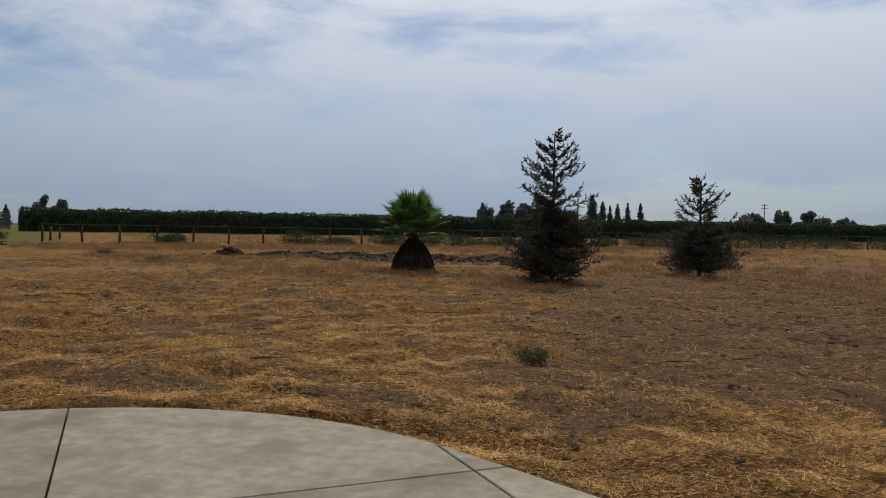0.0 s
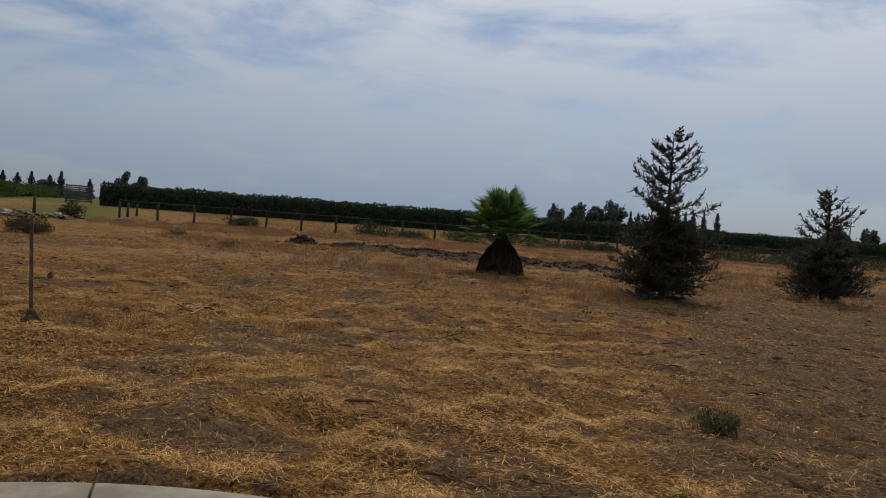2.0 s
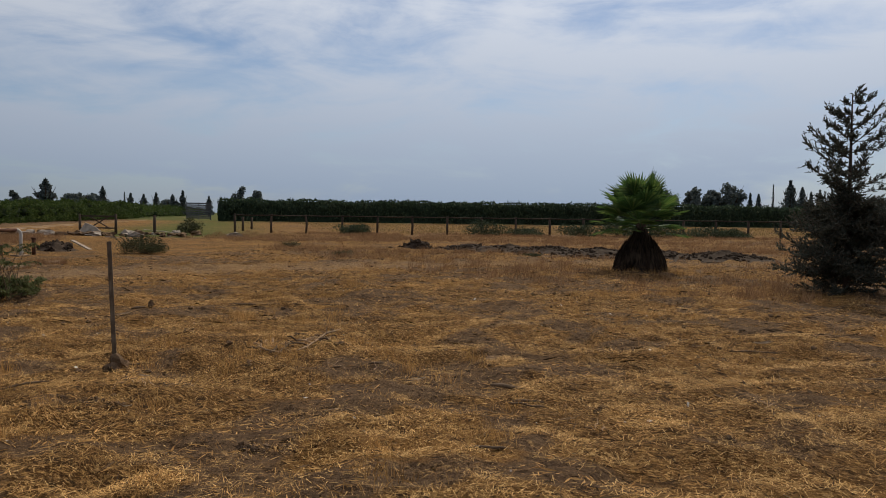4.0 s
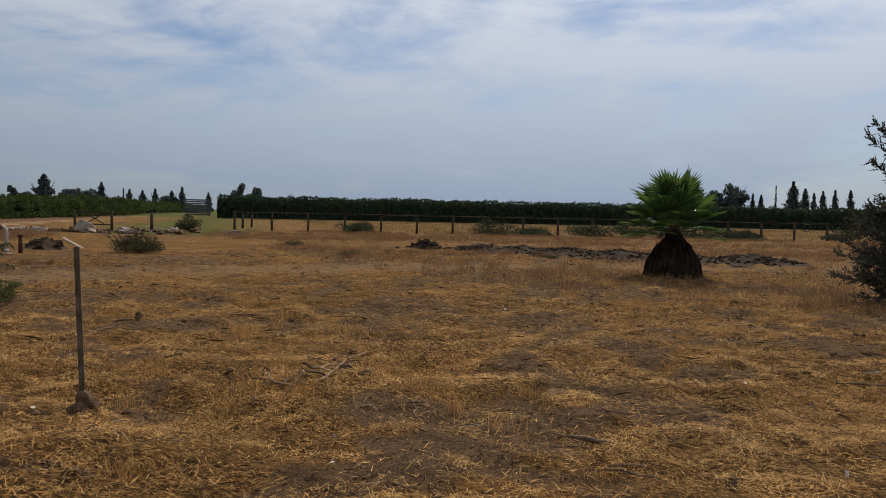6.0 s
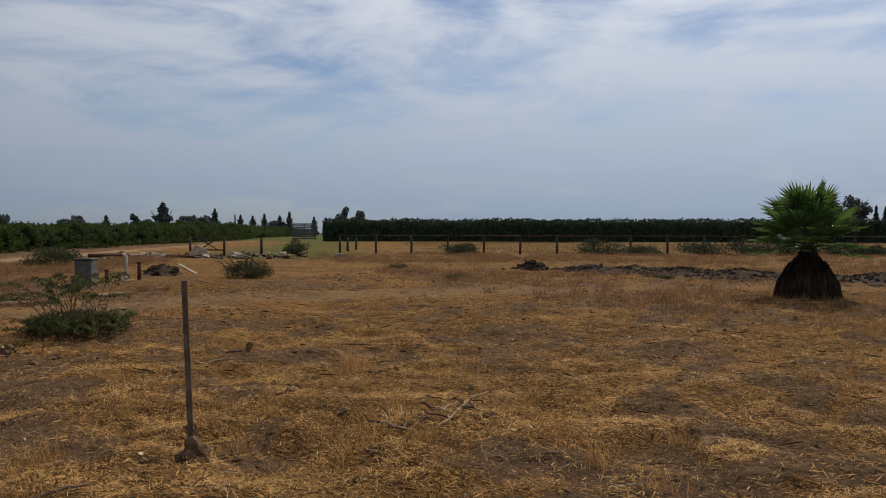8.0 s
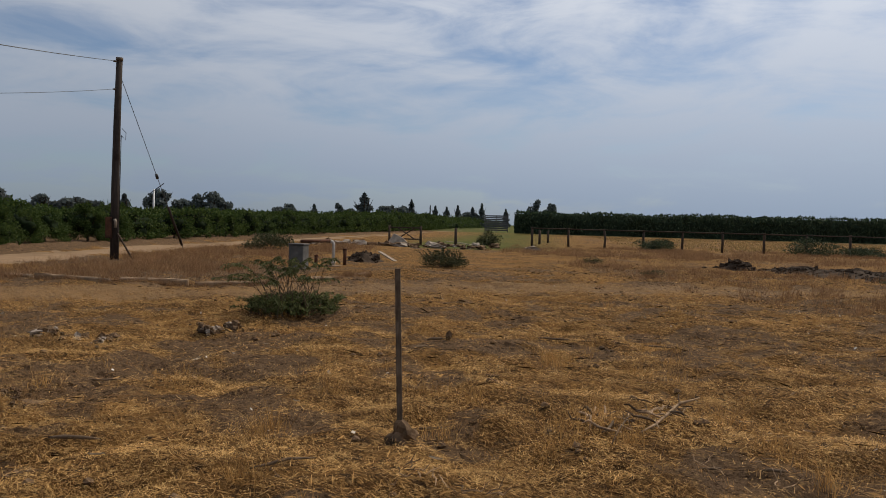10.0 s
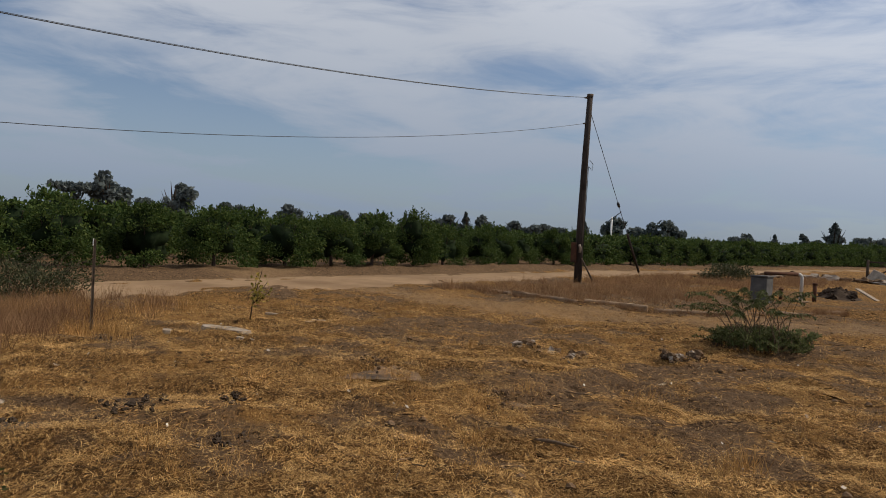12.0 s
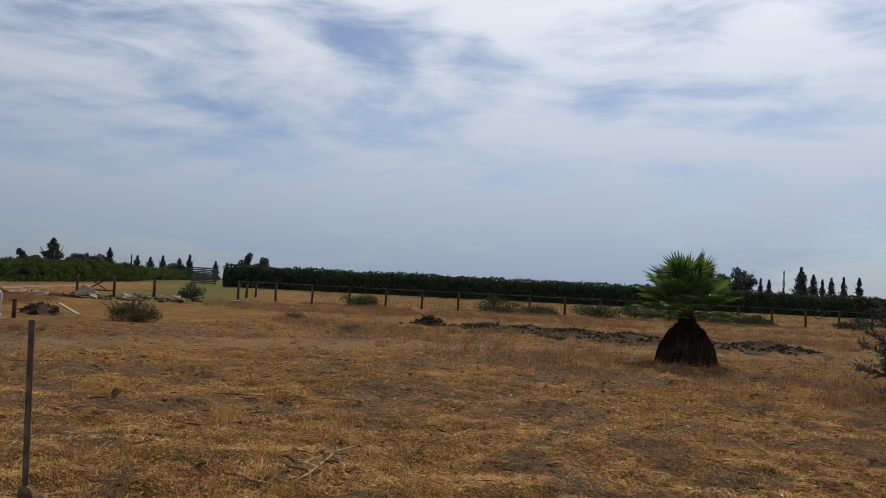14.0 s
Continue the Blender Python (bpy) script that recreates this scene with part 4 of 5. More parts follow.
def build_tpost():
    p = thing("t_post", -15.0, 2.2, "thin studded green steel post with white tip", "post")
    bm = bmesh.new()
    box(bm, (0.036, 0.006, 1.36), pose(0, 0, 0.62))
    box(bm, (0.006, 0.03, 1.36), pose(0, 0.017, 0.62))
    for k in range(22):
        box(bm, (0.014, 0.012, 0.012), pose(0, -0.009, 0.12 + k * 0.053))
    part("stake", bm, M_STEEL, p)
    bm = bmesh.new()
    box(bm, (0.04, 0.012, 0.1), pose(0, -0.004, 1.26))
    part("tip", bm, M_WHITE, p, "white painted tip")


build_tpost()


def build_utility_pole():
    pole = thing("utility_pole", -32.0, 14.4, "dark creosoted wooden utility pole with cables and stay", "utility pole", z=0.0)
    bm = bmesh.new()
    tube(bm, [(0.0, 0, -0.3), (0.0, 0, 2.4), (0.02, 0.03, 4.8), (0.05, 0.08, 7.1)], [0.15, 0.138, 0.122, 0.105], 14)
    part("pole_shaft", bm, M_POLE, pole)
    bm = bmesh.new()
    tube(bm, [(0.05, 0.08, 7.0), (0.05, 0.08, 7.12)], [0.118, 0.122], 14)
    part("pole_cap", bm, M_STEEL, pole)

    def cable(name, z0, z1, sag, r, x0=0.1):
        bm = bmesh.new()
        line = []
        for s in np.linspace(0, 1.55, 60):
            line.append((13.7 * s + x0, -17.3 * s - 0.1, z0 + (z1 - z0) * s - 4 * sag * s * (1 - s)))
        tube(bm, line, r, 6)
        part(name, bm, M_WIRE, pole)
    cable("power_cable", 6.98, 5.44, 0.36, 0.0105)
    cable("bare_wire", 6.98, 5.46, 0.35, 0.006)
    cable("telephone_cable", 6.0, 3.22, 0.5, 0.008)
    for z in (6.97, 6.0):
        bm = bmesh.new()
        tube(bm, [(0.05, 0.05, z), (0.1, -0.1, z), (0.14, -0.16, z - 0.02)], [0.03, 0.035, 0.02], 8)
        part("cable_clamp", bm, M_STEEL, pole)
    # stay wire with its insulator and guard, down to the ground
    a, b = Vector((0.02, 0.1, 6.55)), Vector((-7.2, 5.2, 0.02))
    bm = bmesh.new()
    tube(bm, [a, a.lerp(b, 0.6)], 0.012, 5)
    part("stay_wire", bm, M_WIRE, pole)
    bm = bmesh.new()
    tube(bm, [a.lerp(b, 0.5), a.lerp(b, 0.52)], 0.06, 8)
    part("stay_insulator", bm, M_WIRE, pole)
    bm = bmesh.new()
    tube(bm, [a.lerp(b, 0.6), b], 0.014, 5)
    part("stay_wire", bm, M_WIRE, pole)
    bm = bmesh.new()
    tube(bm, [a.lerp(b, 0.7), a.lerp(b, 0.96)], 0.055, 8)
    part("stay_guard", bm, M_POLE, pole)
    # brace, meter box and conduit near the foot
    bm = bmesh.new()
    tube(bm, [(0.16, 0.05, 0.95), (0.45, 0.5, 0.02)], 0.035, 6)
    part("brace", bm, M_POST, pole)
    bm = bmesh.new()
    box(bm, (0.22, 0.2, 0.75), pose(0.02, -0.2, 1.15, 0, 0, -35), 0.02)
    part("meter_box", bm, M_RUST, pole, "rusty brown meter box")
    bm = bmesh.new()
    tube(bm, [(0.16, -0.02, 1.15), (0.17, -0.02, 1.35), (0.15, -0.05, 1.45)], 0.05, 8)
    part("weatherhead", bm, M_FLAT, pole, "pale conduit fitting")
    bm = bmesh.new()
    tube(bm, [(0.14, 0.1, 1.4), (0.15, 0.12, 3.0), (0.15, 0.14, 4.4)], 0.014, 6)
    tube(bm, [(0.15, 0.14, 4.4), (0.16, 0.28, 4.25), (0.16, 0.3, 4.5), (0.14, 0.16, 4.65)], 0.012, 6)
    part("conduit", bm, M_WIRE, pole)


build_utility_pole()


# ---- pump corner: box, pipes, stubs, kerb ----
def build_pump_corner():
    b = thing("utility_box", -26.1, 18.5, "weathered grey concrete well box in dry grass", "box", turn=-50)
    bm = bmesh.new()
    box(bm, (0.52, 0.5, 0.8), pose(0, 0, 0.36), 0.02)
    part("body", bm, M_BOX, b)
    bm = bmesh.new()
    box(bm, (0.57, 0.55, 0.06), pose(0, 0, 0.79), 0.015)
    part("lid", bm, M_BOX, b)
    p = thing("standpipe", -26.9, 20.3, "white standpipe elbow joined to rusty horizontal pipe", "pipe")
    bm = bmesh.new()
    arc = [(0, 0, -0.05), (0, 0, 0.74)] + [(-0.14 * (1 - math.cos(t)) * 0.4, -0.14 * (1 - math.cos(t)) * 0.9, 0.74 + 0.14 * math.sin(t)) for t in np.linspace(0.3, 1.57, 6)]
    tube(bm, arc, 0.055, 10)
    part("riser", bm, M_PVC, p)
    bm = bmesh.new()
    tube(bm, [(0, 0, 0.1), (0, 0, 0.16)], 0.075, 10)
    part("collar", bm, M_PVC, p)
    bm = bmesh.new()
    tube(bm, [(-0.05, -0.13, 0.88), (0.3, -0.95, 0.88), (0.6, -1.6, 0.88)], 0.055, 10)
    part("cross_pipe", bm, M_RUST, p, "rusty brown iron pipe")
    bm = bmesh.new()
    box(bm, (0.5, 0.5, 0.06), pose(0, 0, 0.0), 0.01)
    part("footing", bm, M_CURB, p)
    for x, y, h, w in ((-27.4, 19.9, 0.32, 0.12), (-27.2, 20.95, 0.62, 0.13)):
        s = thing("pipe_stub", x, y, "short rusty iron pipe stub standing in grass", "pipe", "rusty stubs")
        bm = bmesh.new()
        tube(bm, [(0, 0, -0.1), (0, 0, h)], w / 2, 12)
        part("stub", bm, M_RUST, s)
        bm = bmesh.new()
        tube(bm, [(0, 0, h - 0.04), (0, 0, h + 0.02)], w / 2 + 0.015, 12)
        part("collar", bm, M_RUST, s)
    g = np.random.default_rng(77)
    kerb = [(-26.6, 9.5), (-24.5, 10.3), (-22.6, 11.7), (-21.5, 13.2), (-21.2, 15.0), (-21.7, 16.8), (-22.4, 18.2), (-23.2, 19.3)]
    for (x0, y0), (x1, y1) in zip(kerb, kerb[1:]):
        k = thing("kerb_stone", (x0 + x1) / 2, (y0 + y1) / 2, "low weathered concrete kerb length half sunk in grass", "kerb", "broken kerb round the pump corner", turn=math.degrees(math.atan2(y1 - y0, x1 - x0)))
        bm = bmesh.new()
        le = math.hypot(x1 - x0, y1 - y0) * g.uniform(0.86, 0.99)
        box(bm, (le, 0.17, 0.3), pose(0, 0, -0.07 + g.uniform(-0.025, 0.025), g.normal() * 3, g.normal() * 0.8, 0), 0.025)
        bmesh.ops.subdivide_edges(bm, edges=[e for e in bm.edges if e.calc_length() > 0.5], cuts=7)
        for v in bm.verts:
            v.co += Vector(g.normal(size=3)) * 0.006
        part("block", bm, M_CURB, k)


build_pump_corner()


# ---- heaps, rubble, rocks ----
def heap(name, x, y, count, spread, size, mat, seed, label, category, tall=0.0, group=""):
    """A loose heap: one uneven mound with lumps over it."""
    g = np.random.default_rng(seed)
    h = thing(name, x, y, label, category, group)
    bm = bmesh.new()
    if tall:
        k = 34
        o = g.uniform(-40, 40, 2)
        grid = []
        for i in range(k):
            row = []
            for j in range(k):
                px, py = (i / (k - 1) - 0.5) * spread[0] * 3, (j / (k - 1) - 0.5) * spread[1] * 3
                fall = math.exp(-((px / spread[0]) ** 2 + (py / spread[1]) ** 2) * 1.5)
                rough = noise.noise(Vector((px * 1.3 + o[0], py * 1.3 + o[1], 0))) * 0.5 + noise.noise(Vector((px * 4.5 + o[0], py * 4.5, 3))) * 0.4
                row.append(bm.verts.new((px, py, tall * fall * (1 + rough) - 0.05)))
            grid.append(row)
        for i in range(k - 1):
            for j in range(k - 1):
                bm.faces.new((grid[i][j], grid[i + 1][j], grid[i + 1][j + 1], grid[i][j + 1]))
        part("mound", bm, mat, h)
        bm = bmesh.new()
    single = count <= 40
    for i in range(count):
        px, py = g.normal() * spread[0] * 0.5, g.normal() * spread[1] * 0.5
        fall = math.exp(-(px / spread[0]) ** 2 * 2 - (py / spread[1]) ** 2 * 2)
        s = size * g.uniform(0.3, 1.25)
        lump(bm, (s, s * g.uniform(0.5, 1), s * g.uniform(0.4, 0.9)), (px, py, tall * 0.85 * fall + s * 0.1), g, 0.55, 2 if single else 1)
        if single:
            part("clod", bm, M_RUBBLE if size > 0.15 and tall == 0 and i % 5 == 0 else mat, h)
            bm = bmesh.new()
    if not single:
        tagged(part("mulch", bm, mat, h), kind="stuff")
    return h


heap("debris_heap", -20.9, 36.2, 34, (0.85, 0.5), 0.3, M_CLOD, 1, "small dark heap of earth and bark in dry grass", "heap", 0.42)
for i, (x, y, sx, sy) in enumerate([(-18.6, 37.3, 1.6, 1.3), (-16.3, 36.6, 1.8, 1.5), (-14.0, 36.2, 1.8, 1.6), (-11.7, 36.0, 1.8, 1.5), (-9.4, 36.2, 1.7, 1.3), (-6.9, 36.6, 1.5, 1.0)]):
    heap("mulch_heap", x, y, 260, (sx * 1.2, sy * 1.3), 0.17, M_CLOD, 10 + i, "low dark spread of mulch and broken bark", "mulch heap", 0.3, "mulch heaps behind the palm")
heap("dirt_heap", -29.6, 23.4, 40, (0.9, 0.6), 0.3, M_CLOD, 20, "dark dirt heap with pale board leaning on it", "heap", 0.36)
for x, y, n, w in ((-13.7, 10.4, 16, 0.24), (-14.05, 10.85, 18, 0.26), (-14.8, 8.5, 18, 0.26), (-14.5, 8.85, 14, 0.2), (-14.2, 9.15, 14, 0.26)):
    heap("clod_pile", x, y, n, (w, w * 0.75), 0.17, M_ROCK, int(abs(x * 90) + n), "small pile of dusty clods and rocks on straw", "clods", 0.0, "clod piles in the yard")
for x, y, n, w, mat in ((-11.05, 7.45, 30, 0.3, M_ROCK), (-12.45, 6.25, 20, 0.34, M_ROCK), (-9.95, 4.15, 36, 0.3, M_CLOD), (-9.0, 5.0, 36, 0.34, M_CLOD), (-9.0, 3.45, 22, 0.2, M_CLOD), (-10.7, 4.85, 20, 0.2, M_CLOD),
                        (-13.9, 2.9, 20, 0.3, M_CLOD), (-6.85, 8.42, 26, 0.15, M_CLOD), (-6.52, 8.5, 14, 0.1, M_CLOD), (-4.9, 8.25, 20, 0.13, M_CLOD), (-4.43, 5.73, 26, 0.24, M_CLOD), (-5.37, 8.9, 16, 0.12, M_CLOD), (-1.81, 7.09, 12, 0.09, M_CLOD),
                        (-3.2, 10.55, 18, 0.13, M_CLOD), (-5.3, 12.4, 12, 0.1, M_CLOD), (-9.2, 11.6, 10, 0.07, M_CLOD), (1.1, 9.8, 14, 0.12, M_CLOD), (2.2, 9.0, 10, 0.1, M_CLOD), (1.4, 11.3, 12, 0.12, M_CLOD)):
    heap("clod_pile", x, y, n, (w * 1.5, w * 0.9), 0.06 if w > 0.18 else 0.042, mat if w > 0.18 else M_ROCK, int(abs(x * 90) + n), "patch of dark crumbled clods in straw", "clods", 0.05 if w > 0.18 else 0.015, "crumbled clods in the yard")


def build_rubble():
    g = np.random.default_rng(88)
    c = thing("concrete_chunk", -49.6, 39.4, "large pale triangular slab of broken concrete", "concrete rubble")
    bm = bmesh.new()
    v = [bm.verts.new(p) for p in ((-0.95, -0.2, -0.1), (1.0, -0.1, -0.1), (0.35, 0.0, 0.55), (-0.35, 0.05, 0.85), (-0.9, 0.5, -0.1), (0.95, 0.5, -0.1), (0.3, 0.35, 0.5), (-0.35, 0.4, 0.8))]
    for q in ((0, 1, 2, 3), (7, 6, 5, 4), (0, 3, 7, 4), (1, 5, 6, 2), (3, 2, 6, 7), (0, 4, 5, 1)):
        bm.faces.new([v[k] for k in q])
    bmesh.ops.bevel(bm, geom=list(bm.edges), offset=0.04, segments=1, affect="EDGES")
    part("slab", bm, M_RUBBLE, c)
    c.matrix_basis = c.matrix_basis @ pose(0, 0, 0, 0, 0, 42)
    for i in range(84):
        t = g.uniform(0, 1)
        x, y = -50.0 + 6.0 * t + g.normal() * 1.1, 31.8 + 8.4 * t + g.normal() * 1.1
        if i > 64:
            x, y = -45.6 + g.normal() * 2.6, 40.6 + g.normal() * 1.4
        r = thing("rubble_piece", x, y, "broken piece of pale concrete rubble", "concrete rubble", "rubble by the gate", turn=g.uniform(0, 360))
        bm = bmesh.new()
        s = g.uniform(0.25, 1.0)
        lump(bm, (s, s * g.uniform(0.4, 0.8), s * g.uniform(0.25, 0.5)), (0, 0, s * 0.1), g, 0.55, 2)
        for f in bm.faces:
            f.smooth = False
        part("piece", bm, M_RUBBLE if g.uniform() < 0.3 else M_ROCK, r)
    for x, y, le, turn, tilt in ((-29.0, 24.1, 0.95, 20, 24), (-39.6, 33.5, 0.7, 70, 8), (-52.3, 47.0, 1.5, 30, 4), (-46.0, 42.9, 1.1, 10, 5)):
        b = thing("plank", x, y, "loose pale board lying among the rubble", "board", "loose boards")
        bm = bmesh.new()
        box(bm, (le, 0.22, 0.04), pose(0, 0, 0.14, 0, tilt, turn), 0.006)
        part("board", bm, M_FLAT, b)
    for x, y, sx, sy, turn in ((-15.0, 4.1, 1.0, 0.42, 52), (-16.5, 5.27, 0.36, 0.22, 30), (-17.4, 5.4, 0.42, 0.2, 70), (-14.4, 3.4, 0.3, 0.14, 20), (-14.0, 4.45, 0.16, 0.1, 40), (-18.0, 4.5, 0.4, 0.16, 60)):
        s = thing("flat_slab", x, y, "flat pale broken concrete slab lying in straw", "concrete slab", "flat slabs by the sapling", turn=turn)
        bm = bmesh.new()
        k = 12
        ring = [(sx / 2 * math.cos(a) * g.uniform(0.75, 1.05), sy / 2 * math.sin(a) * g.uniform(0.75, 1.05)) for a in np.linspace(0, 6.283, k, endpoint=False)]
        lo, hi = [bm.verts.new((x_, y_, -0.03)) for x_, y_ in ring], [bm.verts.new((x_ * 0.95, y_ * 0.95, 0.022)) for x_, y_ in ring]
        for j in range(k):
            bm.faces.new((lo[j], lo[(j + 1) % k], hi[(j + 1) % k], hi[j]))
        bm.faces.new(hi)
        part("slab", bm, M_FLAT, s)


build_rubble()


def build_sticks():
    g = np.random.default_rng(66)
    pile = thing("twig_pile", -7.0, 11.3, "tangle of pale dead twigs and curled bark on straw", "twigs", turn=93)
    for i in range(34):
        bm = bmesh.new()
        a, le = g.normal() * 0.8 + 0.3, g.uniform(0.06, 0.2)
        c = Vector((g.uniform(-0.4, 0.55), g.normal() * 0.13 + 0.08, 0.035 + g.uniform(0, 0.06)))
        d = Vector((math.cos(a), math.sin(a), g.normal() * 0.3)) * le / 2
        tube(bm, [c - d, c + Vector((g.normal() * 0.03, g.normal() * 0.03, 0.02)), c + d], [0.004, 0.006, 0.002], 5)
        part("twig", bm, M_TWIG if i % 3 else M_STICK, pile)
    bm = bmesh.new()
    tube(bm, [(-0.35, -0.16, 0.05), (-0.1, -0.12, 0.06), (0.22, -0.04, 0.09), (0.45, 0.0, 0.13), (0.58, -0.03, 0.14), (0.66, -0.06, 0.16)], [0.006, 0.01, 0.013, 0.013, 0.01, 0.004], 7)
    tube(bm, [(0.45, 0.0, 0.13), (0.52, 0.06, 0.15), (0.56, 0.08, 0.18)], [0.009, 0.007, 0.003], 6)
    part("pale_branch", bm, M_TWIG, pile)
    bm = bmesh.new()
    tube(bm, [(-0.75, -0.18, 0.03), (-0.45, -0.02, 0.05), (-0.1, 0.14, 0.06), (0.06, 0.2, 0.05)], [0.005, 0.008, 0.008, 0.003], 6)
    part("bent_branch", bm, M_STICK, pile)
    # curled strips of bark
    for i in range(12):
        bm = bmesh.new()
        x0, y0, a, le = g.uniform(-0.6, 0.5), g.normal() * 0.16 + 0.1, g.uniform(0, 3.1), g.uniform(0.1, 0.26)
        line = [(x0 + math.cos(a) * le * (t - 0.5), y0 + math.sin(a) * le * (t - 0.5) + 0.06 * t * t, 0.04 + 0.1 * t * g.uniform(0.5, 1) ** 2) for t in (0, 0.3, 0.6, 0.85, 1)]
        tube(bm, line, [0.004, 0.01, 0.012, 0.009, 0.003], 6)
        part("bark_strip", bm, M_TWIG if i % 2 else M_STICK, pile)
    # loose sticks from end to end, with their thickness
    for x0, y0, x1, y1, r in ((-4.47, 10.99, -4.02, 10.93, 0.027), (-3.99, 10.36, -3.62, 10.35, 0.013), (-11.4, 14.11, -9.95, 14.87, 0.018), (-9.8, 15.0, -9.3, 15.2, 0.016), (-10.95, 11.85, -11.0, 12.15, 0.024), (-11.2, 12.3, -11.1, 12.5, 0.026),
                              (-7.73, 8.2, -7.68, 8.64, 0.014), (-9.35, 7.4, -9.1, 7.68, 0.02), (-11.45, 8.1, -11.3, 8.5, 0.014), (-6.2, 10.75, -6.1, 10.9, 0.014), (-5.85, 10.95, -5.72, 11.05, 0.016), (-3.65, 8.95, -3.35, 9.05, 0.016), (-4.0, 10.45, -3.75, 10.55, 0.018),
                              (-2.75, 8.05, -2.5, 8.16, 0.02), (-2.8, 6.75, -2.45, 6.93, 0.01), (-9.1, 3.2, -8.8, 3.4, 0.016), (-1.4, 13.3, -0.95, 13.5, 0.014), (0.75, 12.55, 1.05, 12.45, 0.014), (1.45, 10.2, 1.75, 10.25, 0.016), (2.2, 10.6, 2.5, 10.75, 0.014), (-2.9, 14.4, -2.3, 14.6, 0.016),
                              (-7.6, 25.3, -6.8, 25.5, 0.02), (-8.9, 25.2, -8.2, 25.1, 0.02), (-6.5, 22.3, -5.9, 22.2, 0.018), (-5.0, 18.2, -4.5, 18.1, 0.016), (-8.3, 9.9, -8.1, 10.15, 0.012)):
        le = math.hypot(x1 - x0, y1 - y0)
        s = thing("stick", (x0 + x1) / 2, (y0 + y1) / 2, "dead brown stick lying on dry straw", "stick", "loose sticks", turn=math.degrees(math.atan2(y1 - y0, x1 - x0)))
        bm = bmesh.new()
        w = g.normal(size=3) * le * 0.035
        tube(bm, [(-le / 2, 0, r * 1.2), (-le * 0.2, w[0], r * 1.8), (le * 0.1, w[1], r * 1.7), (le * 0.32, w[2], r * 1.9), (le / 2, 0, r * 1.5)], [r * 0.4, r * 0.8, r * 0.72, r * 0.6, r * 0.25], 7)
        part("shaft", bm, M_STICK, s)
    # thin pale twigs
    for i, (cx, cy) in enumerate(((-7.0, 8.95), (-6.5, 9.11), (-7.06, 8.96), (-5.09, 10.76), (-5.69, 10.92), (-6.15, 10.83), (-4.91, 9.28), (-1.61, 6.35), (0.65, 8.39), (1.14, 8.97), (-8.4, 6.3), (-3.1, 9.9), (-2.0, 11.2))):
        for k in range(5):
            a, le = g.uniform(0, 180), g.uniform(0.06, 0.2)
            s = thing("twig", cx + g.normal() * 0.12, cy + g.normal() * 0.1, "thin pale dead twig lying on dry straw", "twig", "loose pale twigs", turn=a)
            bm = bmesh.new()
            tube(bm, [(-le / 2, 0, 0.03), (-le * 0.1, le * 0.12 * g.normal(), 0.045), (le * 0.2, le * 0.12 * g.normal(), 0.045), (le / 2, 0, 0.05 + 0.06 * g.uniform())], [0.0025, 0.0045, 0.004, 0.0015], 5)
            part("shaft", bm, M_STICK if k % 3 == 0 else M_TWIG, s)
    # curled pale scraps of bark
    for x, y, le in ((-11.77, 9.45, 0.17), (-9.35, 9.4, 0.09), (-8.63, 7.53, 0.11), (-7.32, 9.36, 0.12), (-11.62, 2.95, 0.13), (-10.17, 3.04, 0.17), (-9.53, 3.02, 0.14), (-8.94, 2.99, 0.16), (-10.69, 5.92, 0.12), (-13.82, 4.63, 0.14), (-2.58, 14.88, 0.3), (-6.4, 8.45, 0.07), (-5.15, 10.8, 0.16), (-4.6, 9.0, 0.07), (0.55, 8.45, 0.12), (2.4, 11.6, 0.16), (-3.4, 13.2, 0.06), (-12.6, 10.7, 0.1)):
        s = thing("bark_scrap", x, y, "pale curled scrap of bark lying on straw", "bark", "pale bark scraps", turn=g.uniform(0, 180))
        bm = bmesh.new()
        grid = []
        for i in range(6):
            u = i / 5 - 0.5
            half = le * 0.16 * (1 - 1.6 * u * u)
            grid.append([bm.verts.new((u * le, half * math.sin(v), 0.035 + half * (1 - math.cos(v)) * 0.8 + le * 0.3 * u * u)) for v in (-1.2, -0.5, 0.3, 1.1)])
        for lo, hi in zip(grid, grid[1:]):
            for k in range(3):
                bm.faces.new((lo[k], hi[k], hi[k + 1], lo[k + 1])).smooth = True
        bmesh.ops.solidify(bm, geom=list(bm.faces), thickness=0.005)
        part("strip", bm, M_SCRAP, s)
    s = thing("rock", -11.08, 12.56, "small dark upright clod beside a stick", "rock")
    bm = bmesh.new()
    lump(bm, (0.09, 0.08, 0.13), (0, 0, 0.05), g, 0.35, 2)
    part("stone", bm, M_ROCK, s)


build_sticks()

